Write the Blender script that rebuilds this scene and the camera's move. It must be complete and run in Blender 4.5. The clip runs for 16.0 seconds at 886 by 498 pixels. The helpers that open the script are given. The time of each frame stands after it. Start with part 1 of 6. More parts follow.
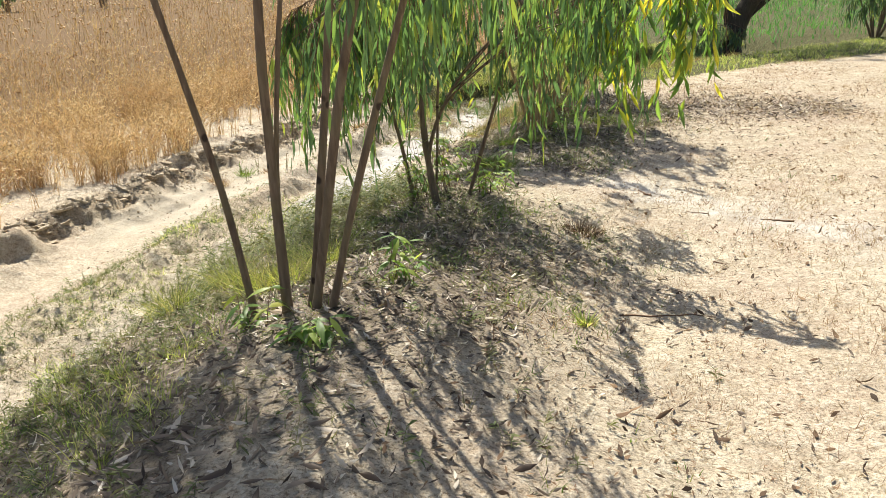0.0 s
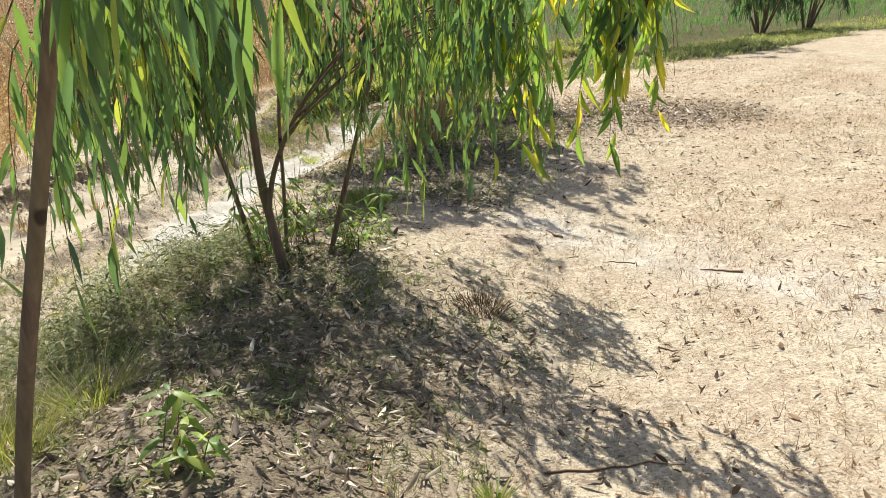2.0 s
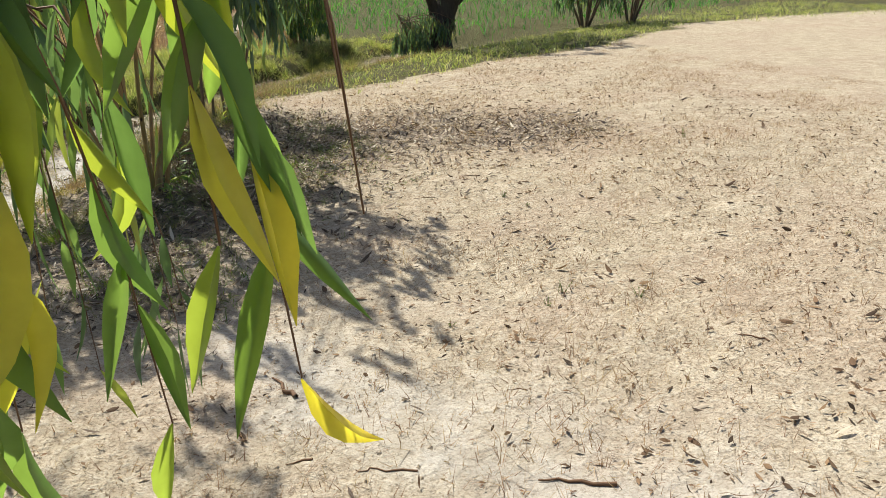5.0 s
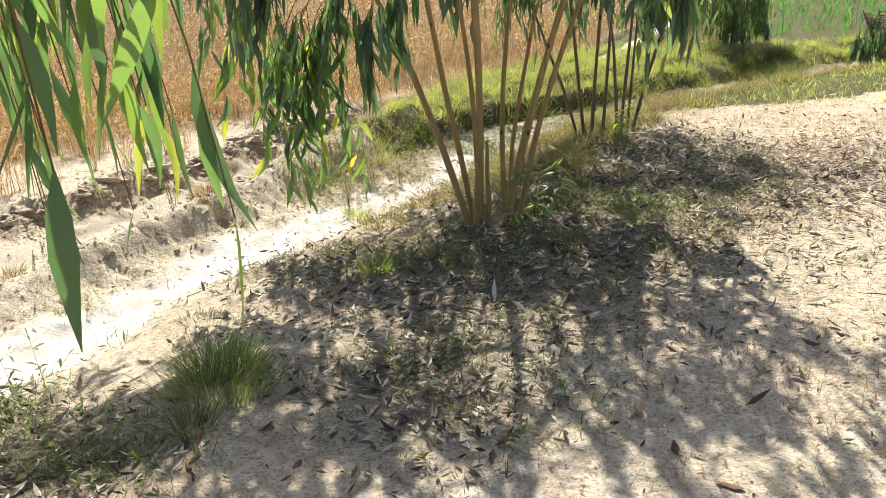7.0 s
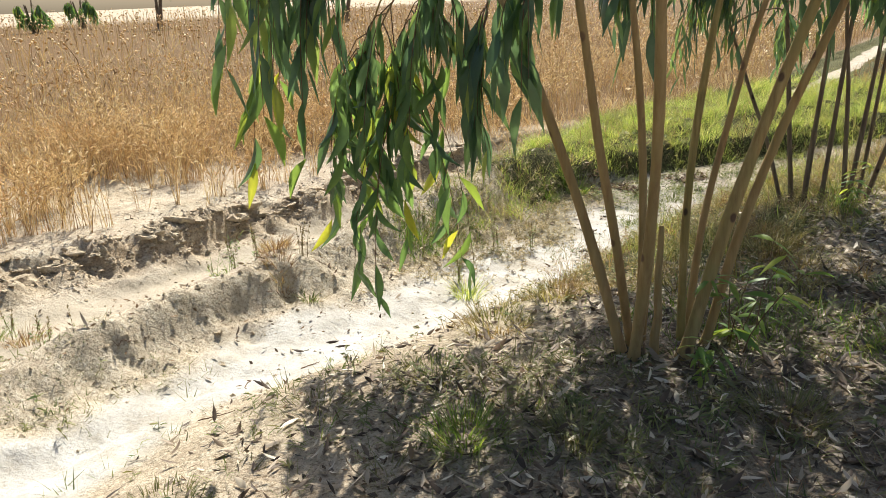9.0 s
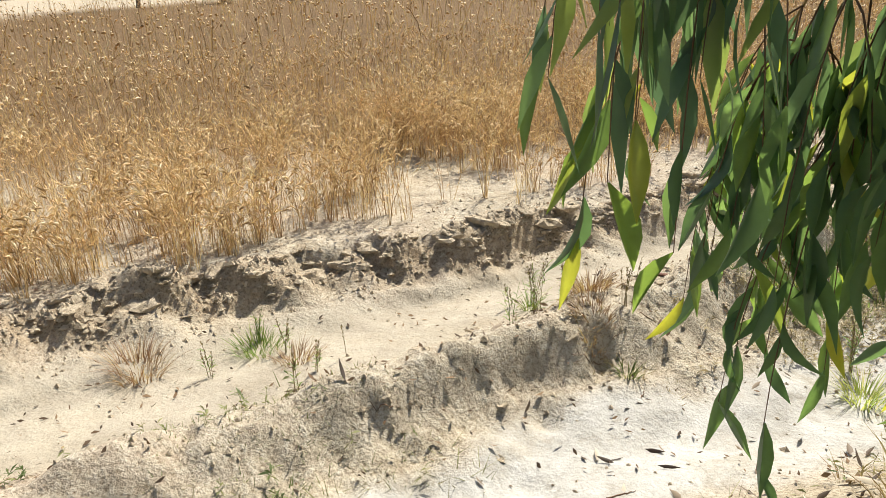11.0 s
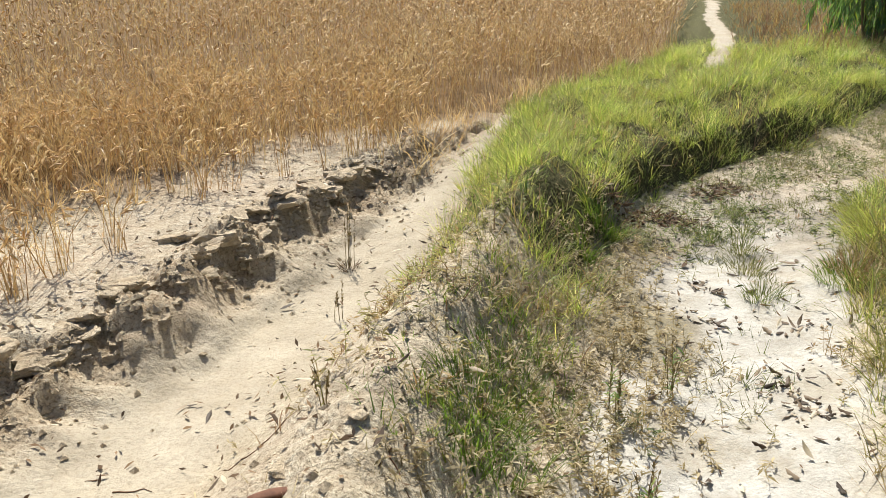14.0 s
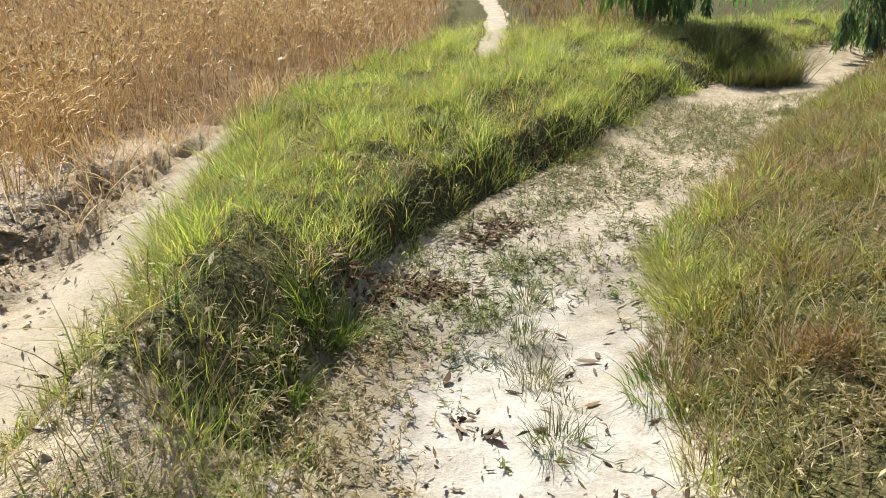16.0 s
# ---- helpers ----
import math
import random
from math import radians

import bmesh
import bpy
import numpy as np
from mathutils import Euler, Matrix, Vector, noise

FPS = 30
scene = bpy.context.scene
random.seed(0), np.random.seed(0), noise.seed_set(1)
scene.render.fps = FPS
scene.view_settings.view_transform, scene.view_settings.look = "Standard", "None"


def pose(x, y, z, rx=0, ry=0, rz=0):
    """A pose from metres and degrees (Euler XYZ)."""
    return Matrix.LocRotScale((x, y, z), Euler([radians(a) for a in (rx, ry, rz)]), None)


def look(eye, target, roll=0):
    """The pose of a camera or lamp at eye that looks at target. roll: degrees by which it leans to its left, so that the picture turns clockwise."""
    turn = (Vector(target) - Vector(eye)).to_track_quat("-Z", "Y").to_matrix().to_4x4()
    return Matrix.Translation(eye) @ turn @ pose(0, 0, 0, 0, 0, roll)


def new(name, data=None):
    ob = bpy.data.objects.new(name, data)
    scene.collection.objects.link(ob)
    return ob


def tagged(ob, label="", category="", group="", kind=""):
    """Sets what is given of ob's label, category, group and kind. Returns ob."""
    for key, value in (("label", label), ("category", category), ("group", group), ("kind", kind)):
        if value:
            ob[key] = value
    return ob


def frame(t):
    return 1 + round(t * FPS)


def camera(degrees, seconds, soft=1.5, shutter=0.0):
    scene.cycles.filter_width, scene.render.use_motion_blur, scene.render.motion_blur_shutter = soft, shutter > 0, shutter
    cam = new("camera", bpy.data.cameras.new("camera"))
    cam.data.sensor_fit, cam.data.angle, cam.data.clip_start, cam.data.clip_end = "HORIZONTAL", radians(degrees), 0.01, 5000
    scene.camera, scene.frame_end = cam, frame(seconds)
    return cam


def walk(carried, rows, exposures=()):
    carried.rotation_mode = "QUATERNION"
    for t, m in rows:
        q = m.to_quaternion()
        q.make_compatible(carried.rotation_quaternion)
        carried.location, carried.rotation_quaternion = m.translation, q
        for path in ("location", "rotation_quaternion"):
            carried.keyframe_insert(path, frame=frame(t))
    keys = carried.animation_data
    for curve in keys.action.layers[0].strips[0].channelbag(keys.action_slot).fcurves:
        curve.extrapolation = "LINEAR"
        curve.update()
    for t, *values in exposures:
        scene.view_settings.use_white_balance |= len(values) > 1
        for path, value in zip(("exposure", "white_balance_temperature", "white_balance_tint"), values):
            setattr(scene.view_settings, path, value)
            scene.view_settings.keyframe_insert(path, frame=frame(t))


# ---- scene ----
cam = camera(60.7, 16.0, 0.4)
PATH = [
    (0, (-0.033, 0.084, 1.457), (-0.014, 1.954, 0.748), -1.8),
    (0.5, (0.05, 0.466, 1.449), (0.126, 2.339, 0.754), -1.6),
    (1, (0.091, 0.936, 1.444), (0.218, 2.809, 0.753), -2.1),
    (1.5, (0.208, 1.377, 1.387), (0.351, 3.244, 0.683), -2.0),
    (2, (0.311, 1.778, 1.349), (0.595, 3.622, 0.628), -1.7),
    (2.5, (0.445, 2.236, 1.33), (0.877, 4.05, 0.605), -1.4),
    (3, (0.694, 2.643, 1.263), (1.245, 4.42, 0.529), -0.7),
    (3.5, (0.884, 3.052, 1.172), (1.575, 4.776, 0.43), -0.5),
    (3.7, (0.952, 3.205, 1.188), (1.671, 4.916, 0.443), -0.6),
    (5.8, (2.017, 4.885, 0.997), (2.532, 6.673, 0.263), -1.3),
    (6, (2.05, 5.017, 1.017), (2.41, 6.84, 0.276), -1.6),
    (6.5, (2.076, 5.49, 0.923), (2.08, 7.345, 0.175), -2.5),
    (7, (2.108, 5.932, 0.868), (1.77, 7.772, 0.162), -2.9),
    (7.5, (2.073, 6.405, 0.846), (1.495, 8.19, 0.154), -3.0),
    (8, (1.952, 6.854, 0.835), (1.245, 8.598, 0.157), -3.4),
    (8.5, (1.879, 7.341, 0.761), (1.101, 9.062, 0.103), -3.1),
    (9, (1.786, 7.802, 0.682), (1.086, 9.565, 0.047), -2.4),
    (9.5, (1.669, 8.215, 0.712), (0.9, 9.951, 0.083), -2.4),
    (10, (1.553, 8.572, 0.684), (0.499, 10.138, 0.023), -2.9),
    (10.2, (1.478, 8.653, 0.683), (0.304, 10.133, 0.026), -3.0),
    (12.3, (-0.031, 9.59, 0.456), (-1.44, 10.82, -0.254), -3.9),
    (12.5, (-0.142, 9.73, 0.394), (-1.462, 11.055, -0.313), -4.5),
    (13, (-0.356, 10.146, 0.362), (-1.248, 11.784, -0.36), -3.4),
    (13.5, (-0.477, 10.562, 0.276), (-0.846, 12.409, -0.396), -2.8),
    (14, (-0.489, 10.983, 0.267), (-0.589, 12.856, -0.425), -2.3),
    (14.5, (-0.427, 11.416, 0.278), (-0.331, 13.282, -0.433), -1.6),
    (15, (-0.318, 11.867, 0.257), (0.013, 13.7, -0.472), -1.3),
    (15.5, (-0.115, 12.237, 0.217), (0.322, 14.039, -0.533), -1.2),
    (16, (0.121, 12.624, 0.227), (0.525, 14.426, -0.542), -1.0),
]
EXPOSURE = [(0, 0.82), (1.5, 0.72), (3, 0.52), (3.6, 0.34), (6, 0.58), (6.6, 0.88), (7.3, 1.06), (8, 0.90), (9, 0.78), (10, 0.70), (12.5, 0.52), (14, 0.57), (15, 0.60), (16, 0.65)]
walk(cam, [(t, look(eye, target, roll)) for t, eye, target, roll in PATH], EXPOSURE)

# ---- light ----
SUN_AZ, SUN_EL = 14.0, 52.0          # degrees left of +y, degrees above the horizon
world = bpy.data.worlds.new("sky")
scene.world = world
world.use_nodes = True
wn = world.node_tree.nodes
sky = wn.new("ShaderNodeTexSky")
sky.sky_type, sky.sun_disc = "NISHITA", False
sky.sun_elevation, sky.sun_rotation = radians(SUN_EL), radians(-SUN_AZ)
sky.dust_density = 2.5
world.node_tree.links.new(sky.outputs[0], wn["Background"].inputs[0])
wn["Background"].inputs[1].default_value = 0.088
lamp = bpy.data.lights.new("sun", "SUN")
lamp.energy, lamp.angle, lamp.color = 5.0, radians(0.55), (1.0, 0.95, 0.835)
sun = new("sun", lamp)
sun_dir = Vector((-math.sin(radians(SUN_AZ)) * math.cos(radians(SUN_EL)), math.cos(radians(SUN_AZ)) * math.cos(radians(SUN_EL)), math.sin(radians(SUN_EL))))
sun.matrix_world = look(sun_dir * 50, (0, 0, 0))


# ---- numeric helpers ----
def hash2(ix, iy, seed):
    h = (ix.astype(np.int64) * 374761393 + iy.astype(np.int64) * 668265263 + seed * 1442695041) & 0xFFFFFFFF
    h = ((h ^ (h >> 13)) * 1274126177) & 0xFFFFFFFF
    return ((h ^ (h >> 16)) & 0xFFFF) / 65535.0


def vnoise(x, y, seed=0):
    """Smooth value noise, -1 to 1."""
    x, y = np.asarray(x, float), np.asarray(y, float)
    ix, iy = np.floor(x), np.floor(y)
    fx, fy = x - ix, y - iy
    fx, fy = fx * fx * (3 - 2 * fx), fy * fy * (3 - 2 * fy)
    a, b = hash2(ix, iy, seed), hash2(ix + 1, iy, seed)
    c, d = hash2(ix, iy + 1, seed), hash2(ix + 1, iy + 1, seed)
    return 2 * ((a * (1 - fx) + b * fx) * (1 - fy) + (c * (1 - fx) + d * fx) * fy) - 1


def fbm(x, y, seed=0, octaves=4):
    total, amp = 0.0, 1.0
    for k in range(octaves):
        total = total + amp * vnoise(np.asarray(x) * 2 ** k, np.asarray(y) * 2 ** k, seed + 17 * k)
        amp *= 0.5
    return total / 1.9


def step(a, b, v):
    f = np.clip((v - a) / (b - a), 0, 1)
    return f * f * (3 - 2 * f)


def unit(v):
    return v / np.maximum(np.linalg.norm(v, axis=-1, keepdims=True), 1e-9)


# ---- the lie of the land ----
YS = (-30, 0, 4, 7, 8.5, 9.5, 10.4, 11.1, 12, 13, 14, 15, 16.2, 17.1, 18, 19.5, 22.3, 27, 35, 80)
LIP = (-14, -6.2, -5.2, -4.45, -4.15, -3.85, -3.62, -3.45, -3.07, -2.72, -2.36, -1.97, -1.55, -1.15, -0.8, 0.1, 2.2, 3.5, 5.8, 17)
RIDGE_FOOT = (-12, -4.8, -3.9, -3.1, -2.7, -2.4, -2.12, -1.98, -1.88, -1.57, -1.16, -0.88, -0.7, -0.55, -0.3, 0.5, 2.6, 4.0, 6.4, 18)
RIDGE = (-11, -4.3, -3.4, -2.65, -2.2, -1.8, -1.5, -1.3, -1.05, -0.8, -0.52, -0.3, 0.0, 0.45, 1.2, 2.6, 7.0, 14, 26, 90)
BED_L = (-10.6, -3.9, -3.05, -2.25, -1.75, -1.4, -1.05, -0.9, -0.5, -0.12, 0.05, 0.12, 0.6, 1.45, 2.5, 3.95, 8.6, 16, 28, 94)
BED_R = (-10, -3.4, -2.6, -1.75, -1.1, -0.68, -0.55, -0.2, 0.3, 0.72, 1.1, 1.5, 2.15, 3.05, 4.1, 5.8, 10.6, 18, 31, 97)
MOUND = (-6, -0.7, -0.45, 0.3, 0.75, 1.05, 1.4, 1.65, 1.9, 2.2, 2.5, 3.0, 3.8, 4.6, 5.5, 7.4, 12.5, 20, 34, 100)


def line(points, y):
    return np.interp(y, YS, points)


def level(y, *pairs):
    return np.interp(y, pairs[0::2], pairs[1::2])


def scarp_jag(y):
    """How far the broken edge of the bank strays from its line."""
    return 0.16 * vnoise(y * 1.5, y * 0 + 3.1, 5) + 0.09 * vnoise(y * 4.1, y * 0, 6)


PITS = ((-0.90, 11.74, 0.08, 0.09), (-1.08, 11.26, 0.05, 0.03), (-1.35, 11.45, 0.05, 0.03), (-0.70, 12.0, 0.05, 0.03))     # hollows in the ridge: x, y, radius, depth


def land(x, y, rough=True):
    """Height of the ground at x, y (arrays)."""
    x, y = np.asarray(x, float), np.asarray(y, float)
    jag = scarp_jag(y)
    lip = line(LIP, y) + jag
    rf, rc, bl, br, mo = (line(p, y) for p in (RIDGE_FOOT, RIDGE, BED_L, BED_R, MOUND))
    rf = rf + 0.10 * vnoise(y * 1.3, x * 0 + 9.0, 7)
    rc = rc + 0.10 * vnoise(y * 1.1, x * 0 + 5.0, 8)
    bl = bl + 0.12 * vnoise(y * 1.7, x * 0 + 2.0, 9)
    br = br + 0.10 * vnoise(y * 1.5, x * 0 + 4.0, 10)
    zw = level(y, 7, -0.98, 9, -1.04, 11.5, -1.12, 14, -1.17, 19, -1.15, 24, -1.0)
    lip = lip + 0.09 * vnoise(x * 3.1, y * 3.1, 11) + 0.05 * vnoise(x * 7, y * 7, 12)
    slump = 0.5 + 0.5 * vnoise(y * 0.8, x * 0 + 1.0, 13)
    zc = level(y, 0, -1.15, 7, -1.25, 11, -1.38, 15, -1.42, 16.5, -1.33, 18.2, -1.16, 20, -1.08, 24, -1.0)
    zr = level(y, 0, -0.9, 7, -1.02, 9, -1.0, 11, -0.96, 12.5, -0.92, 13.5, -0.88, 15, -0.92, 20, -1.0, 24, -0.97)
    zb = level(y, 0, -1.0, 7, -1.12, 9, -1.2, 11, -1.25, 13, -1.37, 15, -1.38, 18, -1.42, 20, -1.38, 22, -1.2, 24, -1.0)
    zm = level(y, -30, -0.1, 0, -0.08, 3.3, -0.06, 5, -0.34, 6.5, -0.5, 8, -0.7, 9.5, -0.84, 11, -0.86, 13.6, -0.83, 16, -0.9, 20, -1.0)
    zf = level(y, -5, -0.3, 1, -0.38, 3.5, -0.5, 5, -0.62, 6.5, -0.72, 8, -0.8, 10, -0.8, 13, -0.86, 16, -0.9, 25, -0.95)
    ks = [(lip - 400, zw), (lip - 0.35, zw), (lip - 0.06, zw + 0.03), (lip + np.minimum(0.22 + 0.30 * slump, 0.36 * (rf - lip)), zc + 0.05), ((lip + rf) / 2, zc - 0.02), (rf, zc + 0.05),
          (rc, zr), (rc + 0.68 * (bl - rc), zr + (0.75 - 0.45 * step(14.6, 15.6, y)) * (zb - zr)), (bl, zb + 0.04), ((bl + br) / 2, zb - 0.02), (br, zb + 0.02), (br + 0.4 * (mo - br), zb + 0.62 * (zm - zb)), (mo, zm),
          (mo + 1.7, zf), (mo + 6, zf + 0.1), (mo + 400, zf + 0.1)]
    z = ks[0][1] + 0 * x
    for (xa, za), (xb, zb2) in zip(ks, ks[1:]):
        inside = x >= xa
        f = np.clip((x - xa) / np.maximum(xb - xa, 1e-3), 0, 1)
        f = f * f * (3 - 2 * f)
        z = np.where(inside, za + (zb2 - za) * f, z)
    z = z + 0.02 * np.clip(lip - 0.3 - x, 0, 45) * step(0, 6, lip - x)
    if rough:
        near = step(60, 25, np.abs(x) + np.abs(y - 8))
        z = z + near * (0.030 * fbm(x * 0.9, y * 0.9, 21, 3) + 0.012 * fbm(x * 5, y * 5, 22, 3))
        scarp = np.exp(-((x - lip - 0.08) / 0.24) ** 2) * step(26, 20, y)
        z = z + scarp * (0.17 * fbm(x * 3.9, y * 3.9, 23, 5) - 0.09 * step(0.15, 0.6, vnoise(x * 5.3, y * 5.3, 24)) + 0.05 * np.abs(vnoise(x * 9, y * 9, 29)))
        bed = bare(x, y)
        z = z + bed * (0.012 * fbm(x * 3.2, y * 3.2, 26, 3) - 0.018 * step(0.45, 0.8, vnoise(x * 4.6, y * 4.6, 27)))
        ridge = (1 - 0.8 * step(13.6, 14.4, y)) * np.exp(-((x - rc) / 0.45) ** 2) * step(24, 18, y)
        z = z + ridge * (0.075 * fbm(x * 4.9, y * 4.9, 25, 4) - 0.03 * step(0.3, 0.8, vnoise(x * 4.7, y * 4.7, 28)) - 0.035 * step(0.3, 0.7, vnoise(x * 9.5, y * 9.5, 30)))
    for px, py, r, deep in PITS:
        z = z - deep * np.exp(-(((x - px) ** 2 + (y - py) ** 2) / r ** 2) ** 2)
    hump = np.clip((x - rf) / 0.3, 0, 1) * np.clip((bl - x) / 0.3, 0, 1) * step(13.5, 15, y) * step(24, 21, y)
    z = z + hump * (0.05 * vnoise(x * 2.1, y * 2.1, 33) + 0.04 * vnoise(x * 4.3, y * 4.3, 34))
    return z


def bare(x, y):
    """How much of the ground is fine pale silt, 0 to 1."""
    bl, br, lip, rf = line(BED_L, y), line(BED_R, y), line(LIP, y), line(RIDGE_FOOT, y)
    w = 0.22 * fbm(np.asarray(x) * 2.6, np.asarray(y) * 2.6, 31)
    bed = step(bl - 0.15 + w, bl + 0.1 + w, x) * step(br + 0.25 + w, br - 0.05 + w, x)
    channel = step(lip + 0.1, lip + 0.25, x) * step(rf + 0.2 + w, rf - 0.1 + w, x)
    spine = 0.15 * step(rf, rf + 0.2, x) * step(bl, bl - 0.2, x) * step(8.5, 9.5, y) * step(14.6, 13.4, y)
    wide = np.exp(-((np.asarray(y) - 6.8 + 1.5 * (np.asarray(x) - 2.35) + 8 * w) / 2.4) ** 2) * step(0.8, 1.7, x)
    path = np.exp(-((np.asarray(y) - 7.0 + 1.5 * (np.asarray(x) - 2.35) + 2.5 * w) / 0.5) ** 2) * step(1.5, 2.0, x)
    silt = np.maximum(bed * step(18.0, 14.9, y) * (0.25 + 0.75 * step(7.6, 9.0, y)), 0.16 * channel * (0.5 + 0.5 * step(7.5, 9.5, y)))
    ledge = 0.2 * step(lip - 2.2 + 3 * w, lip - 0.5 + 3 * w, x) * step(lip + 0.15, lip, x) * step(8, 9.5, y) * step(19, 17, y)
    trodden = np.maximum(0.5 * path + 0.18 * wide, 0.4 * (1 - off_trail(np.asarray(x), np.asarray(y))))
    return np.clip(np.maximum(np.maximum(spine, silt + ledge), trodden), 0, 1)


def bed_floor(x, y):
    """The bed between its banks, 0 to 1."""
    w = 0.22 * fbm(np.asarray(x) * 2.6, np.asarray(y) * 2.6, 31)
    return step(line(BED_L, y) - 0.1 + w, line(BED_L, y) + 0.12 + w, x) * step(line(BED_R, y) + 0.2 + w, line(BED_R, y) - 0.05 + w, x)


def mud(x, y):
    """The smooth drab mud along the foot of the grassy bank."""
    edge = x - line(BED_L, y) - 0.16 - 0.25 * fbm(np.asarray(x) * 2.4, np.asarray(y) * 2.4, 36)
    return 0.95 * np.exp(-(edge / 0.24) ** 4) * step(13.6, 14.3, y) * step(16.2, 15.4, y)


# trees: x, y and radius of the leaf litter round each
SHED = ((-1.4, 2.95, 1.45), (-0.3, 3.9, 0.8), (-0.15, 5.35, 1.2), (1.55, 10.5, 1.3), (2.6, 11.3, 1.0), (4.3, 12.2, 1.25), (5.6, 11.6, 0.8), (3.0, 12.8, 0.9), (1.5, 8.6, 0.5), (0.3, 7.8, 0.45), (-0.75, 6.8, 1.05), (-0.35, 8.1, 0.5))


def shed(x, y):
    """How thickly dropped leaves lie, 0 to 1."""
    total = 0.0
    for cx, cy, r in SHED:
        total = total + np.exp(-(((x - cx) / r) ** 2 + ((y - cy) / r) ** 2) ** 1.3)
    edge = 0.95 + 0.75 * fbm(np.asarray(x) * 1.7, np.asarray(y) * 1.7, 41)
    return np.clip(total * edge, 0, 1) * step(line(BED_R, y) - 0.1, line(BED_R, y) + 0.3, x)


# ---- mesh helpers ----
def mesh_of(name, verts, quads=None, tris=None, smooth=True):
    me = bpy.data.meshes.new(name)
    verts = np.asarray(verts, np.float32).reshape(-1, 3)
    q = np.zeros((0, 4), np.int32) if quads is None else np.asarray(quads, np.int32).reshape(-1, 4)
    t = np.zeros((0, 3), np.int32) if tris is None else np.asarray(tris, np.int32).reshape(-1, 3)
    me.vertices.add(len(verts))
    me.vertices.foreach_set("co", verts.ravel())
    me.loops.add(q.size + t.size)
    me.loops.foreach_set("vertex_index", np.concatenate((q.ravel(), t.ravel())))
    me.polygons.add(len(q) + len(t))
    starts = np.concatenate((np.arange(len(q)) * 4, q.size + np.arange(len(t)) * 3))
    me.polygons.foreach_set("loop_start", starts.astype(np.int32))
    me.polygons.foreach_set("use_smooth", np.full(len(q) + len(t), smooth))
    me.update(calc_edges=True)
    return me


def part(name, mesh, material, parent=None, label=""):
    """Links a mesh, or a bmesh, as one object, under parent if given."""
    if isinstance(mesh, bmesh.types.BMesh):
        me = bpy.data.meshes.new(name)
        mesh.to_mesh(me)
        mesh.free()
        mesh = me
    if material and not mesh.materials:
        mesh.materials.append(material)
    ob = new(name, mesh)
    if parent:
        ob.parent = parent
    if label:
        tagged(ob, label)
    return ob


def thing(name, place, label, category, group="", kind=""):
    ob = new(name)
    ob.location = place
    ob.empty_display_size = 0.2
    return tagged(ob, label, category, group, kind)


def ribbons(base, ahead, side, length, width, sag, profile, curl=0.0):
    """Blades or leaves: strips that start at base, run along ahead and bend by sag (a vector per unit of length squared)."""
    n, k = len(base), len(profile)
    s = np.linspace(0, 1, k)[None, :, None]
    mid = base[:, None, :] + ahead[:, None, :] * (s * length[:, None, None]) + sag[:, None, :] * (s ** 2 * length[:, None, None])
    half = 0.5 * width[:, None, None] * np.asarray(profile)[None, :, None]
    lift = np.cross(ahead, side)[:, None, :] * half * curl
    left, right = mid - side[:, None, :] * half + lift, mid + side[:, None, :] * half + lift
    if curl:
        rows = np.stack((left, mid, right), 2)
        w = 3
    else:
        rows = np.stack((left, right), 2)
        w = 2
    verts = rows.reshape(-1, 3)
    start = (np.arange(n) * k * w)[:, None, None]
    j, c = np.meshgrid(np.arange(k - 1), np.arange(w - 1), indexing="ij")
    corner = (j * w + c).ravel()[None, :, None] + np.array([0, 1, w + 1, w])[None, None, :]
    return verts, (start + corner).reshape(-1, 4)


def tubes(lines, radii, sides=6):
    """Round bars along lines (n, k, 3) with radii (n, k)."""
    n, k, _ = lines.shape
    d = unit(np.gradient(lines, axis=1))
    ref = np.where(np.abs(d[..., 2:3]) > 0.9, np.array([1.0, 0, 0]), np.array([0, 0, 1.0]))
    ref[:] = ref[:, :1]
    u = unit(np.cross(d, ref))
    v = np.cross(d, u)
    a = np.arange(sides) * 2 * np.pi / sides
    ring = u[:, :, None, :] * np.cos(a)[None, None, :, None] + v[:, :, None, :] * np.sin(a)[None, None, :, None]
    verts = (lines[:, :, None, :] + ring * radii[:, :, None, None]).reshape(-1, 3)
    start = (np.arange(n) * k * sides)[:, None, None, None]
    j = (np.arange(k - 1) * sides)[None, :, None, None]
    c = np.arange(sides)[None, None, :, None]
    c2 = (c + 1) % sides
    quads = np.concatenate((c, c2, c2 + sides, c + sides), 3) + j + start
    return verts, quads.reshape(-1, 4)


def joined(*pieces):
    verts, quads, count = [], [], 0
    for v, q in pieces:
        verts.append(v)
        quads.append(q + count)
        count += len(v)
    return np.concatenate(verts), np.concatenate(quads)


def heading(rng, n):
    a = rng.uniform(0, 2 * np.pi, n)
    return np.stack((np.cos(a), np.sin(a), 0 * a), 1)


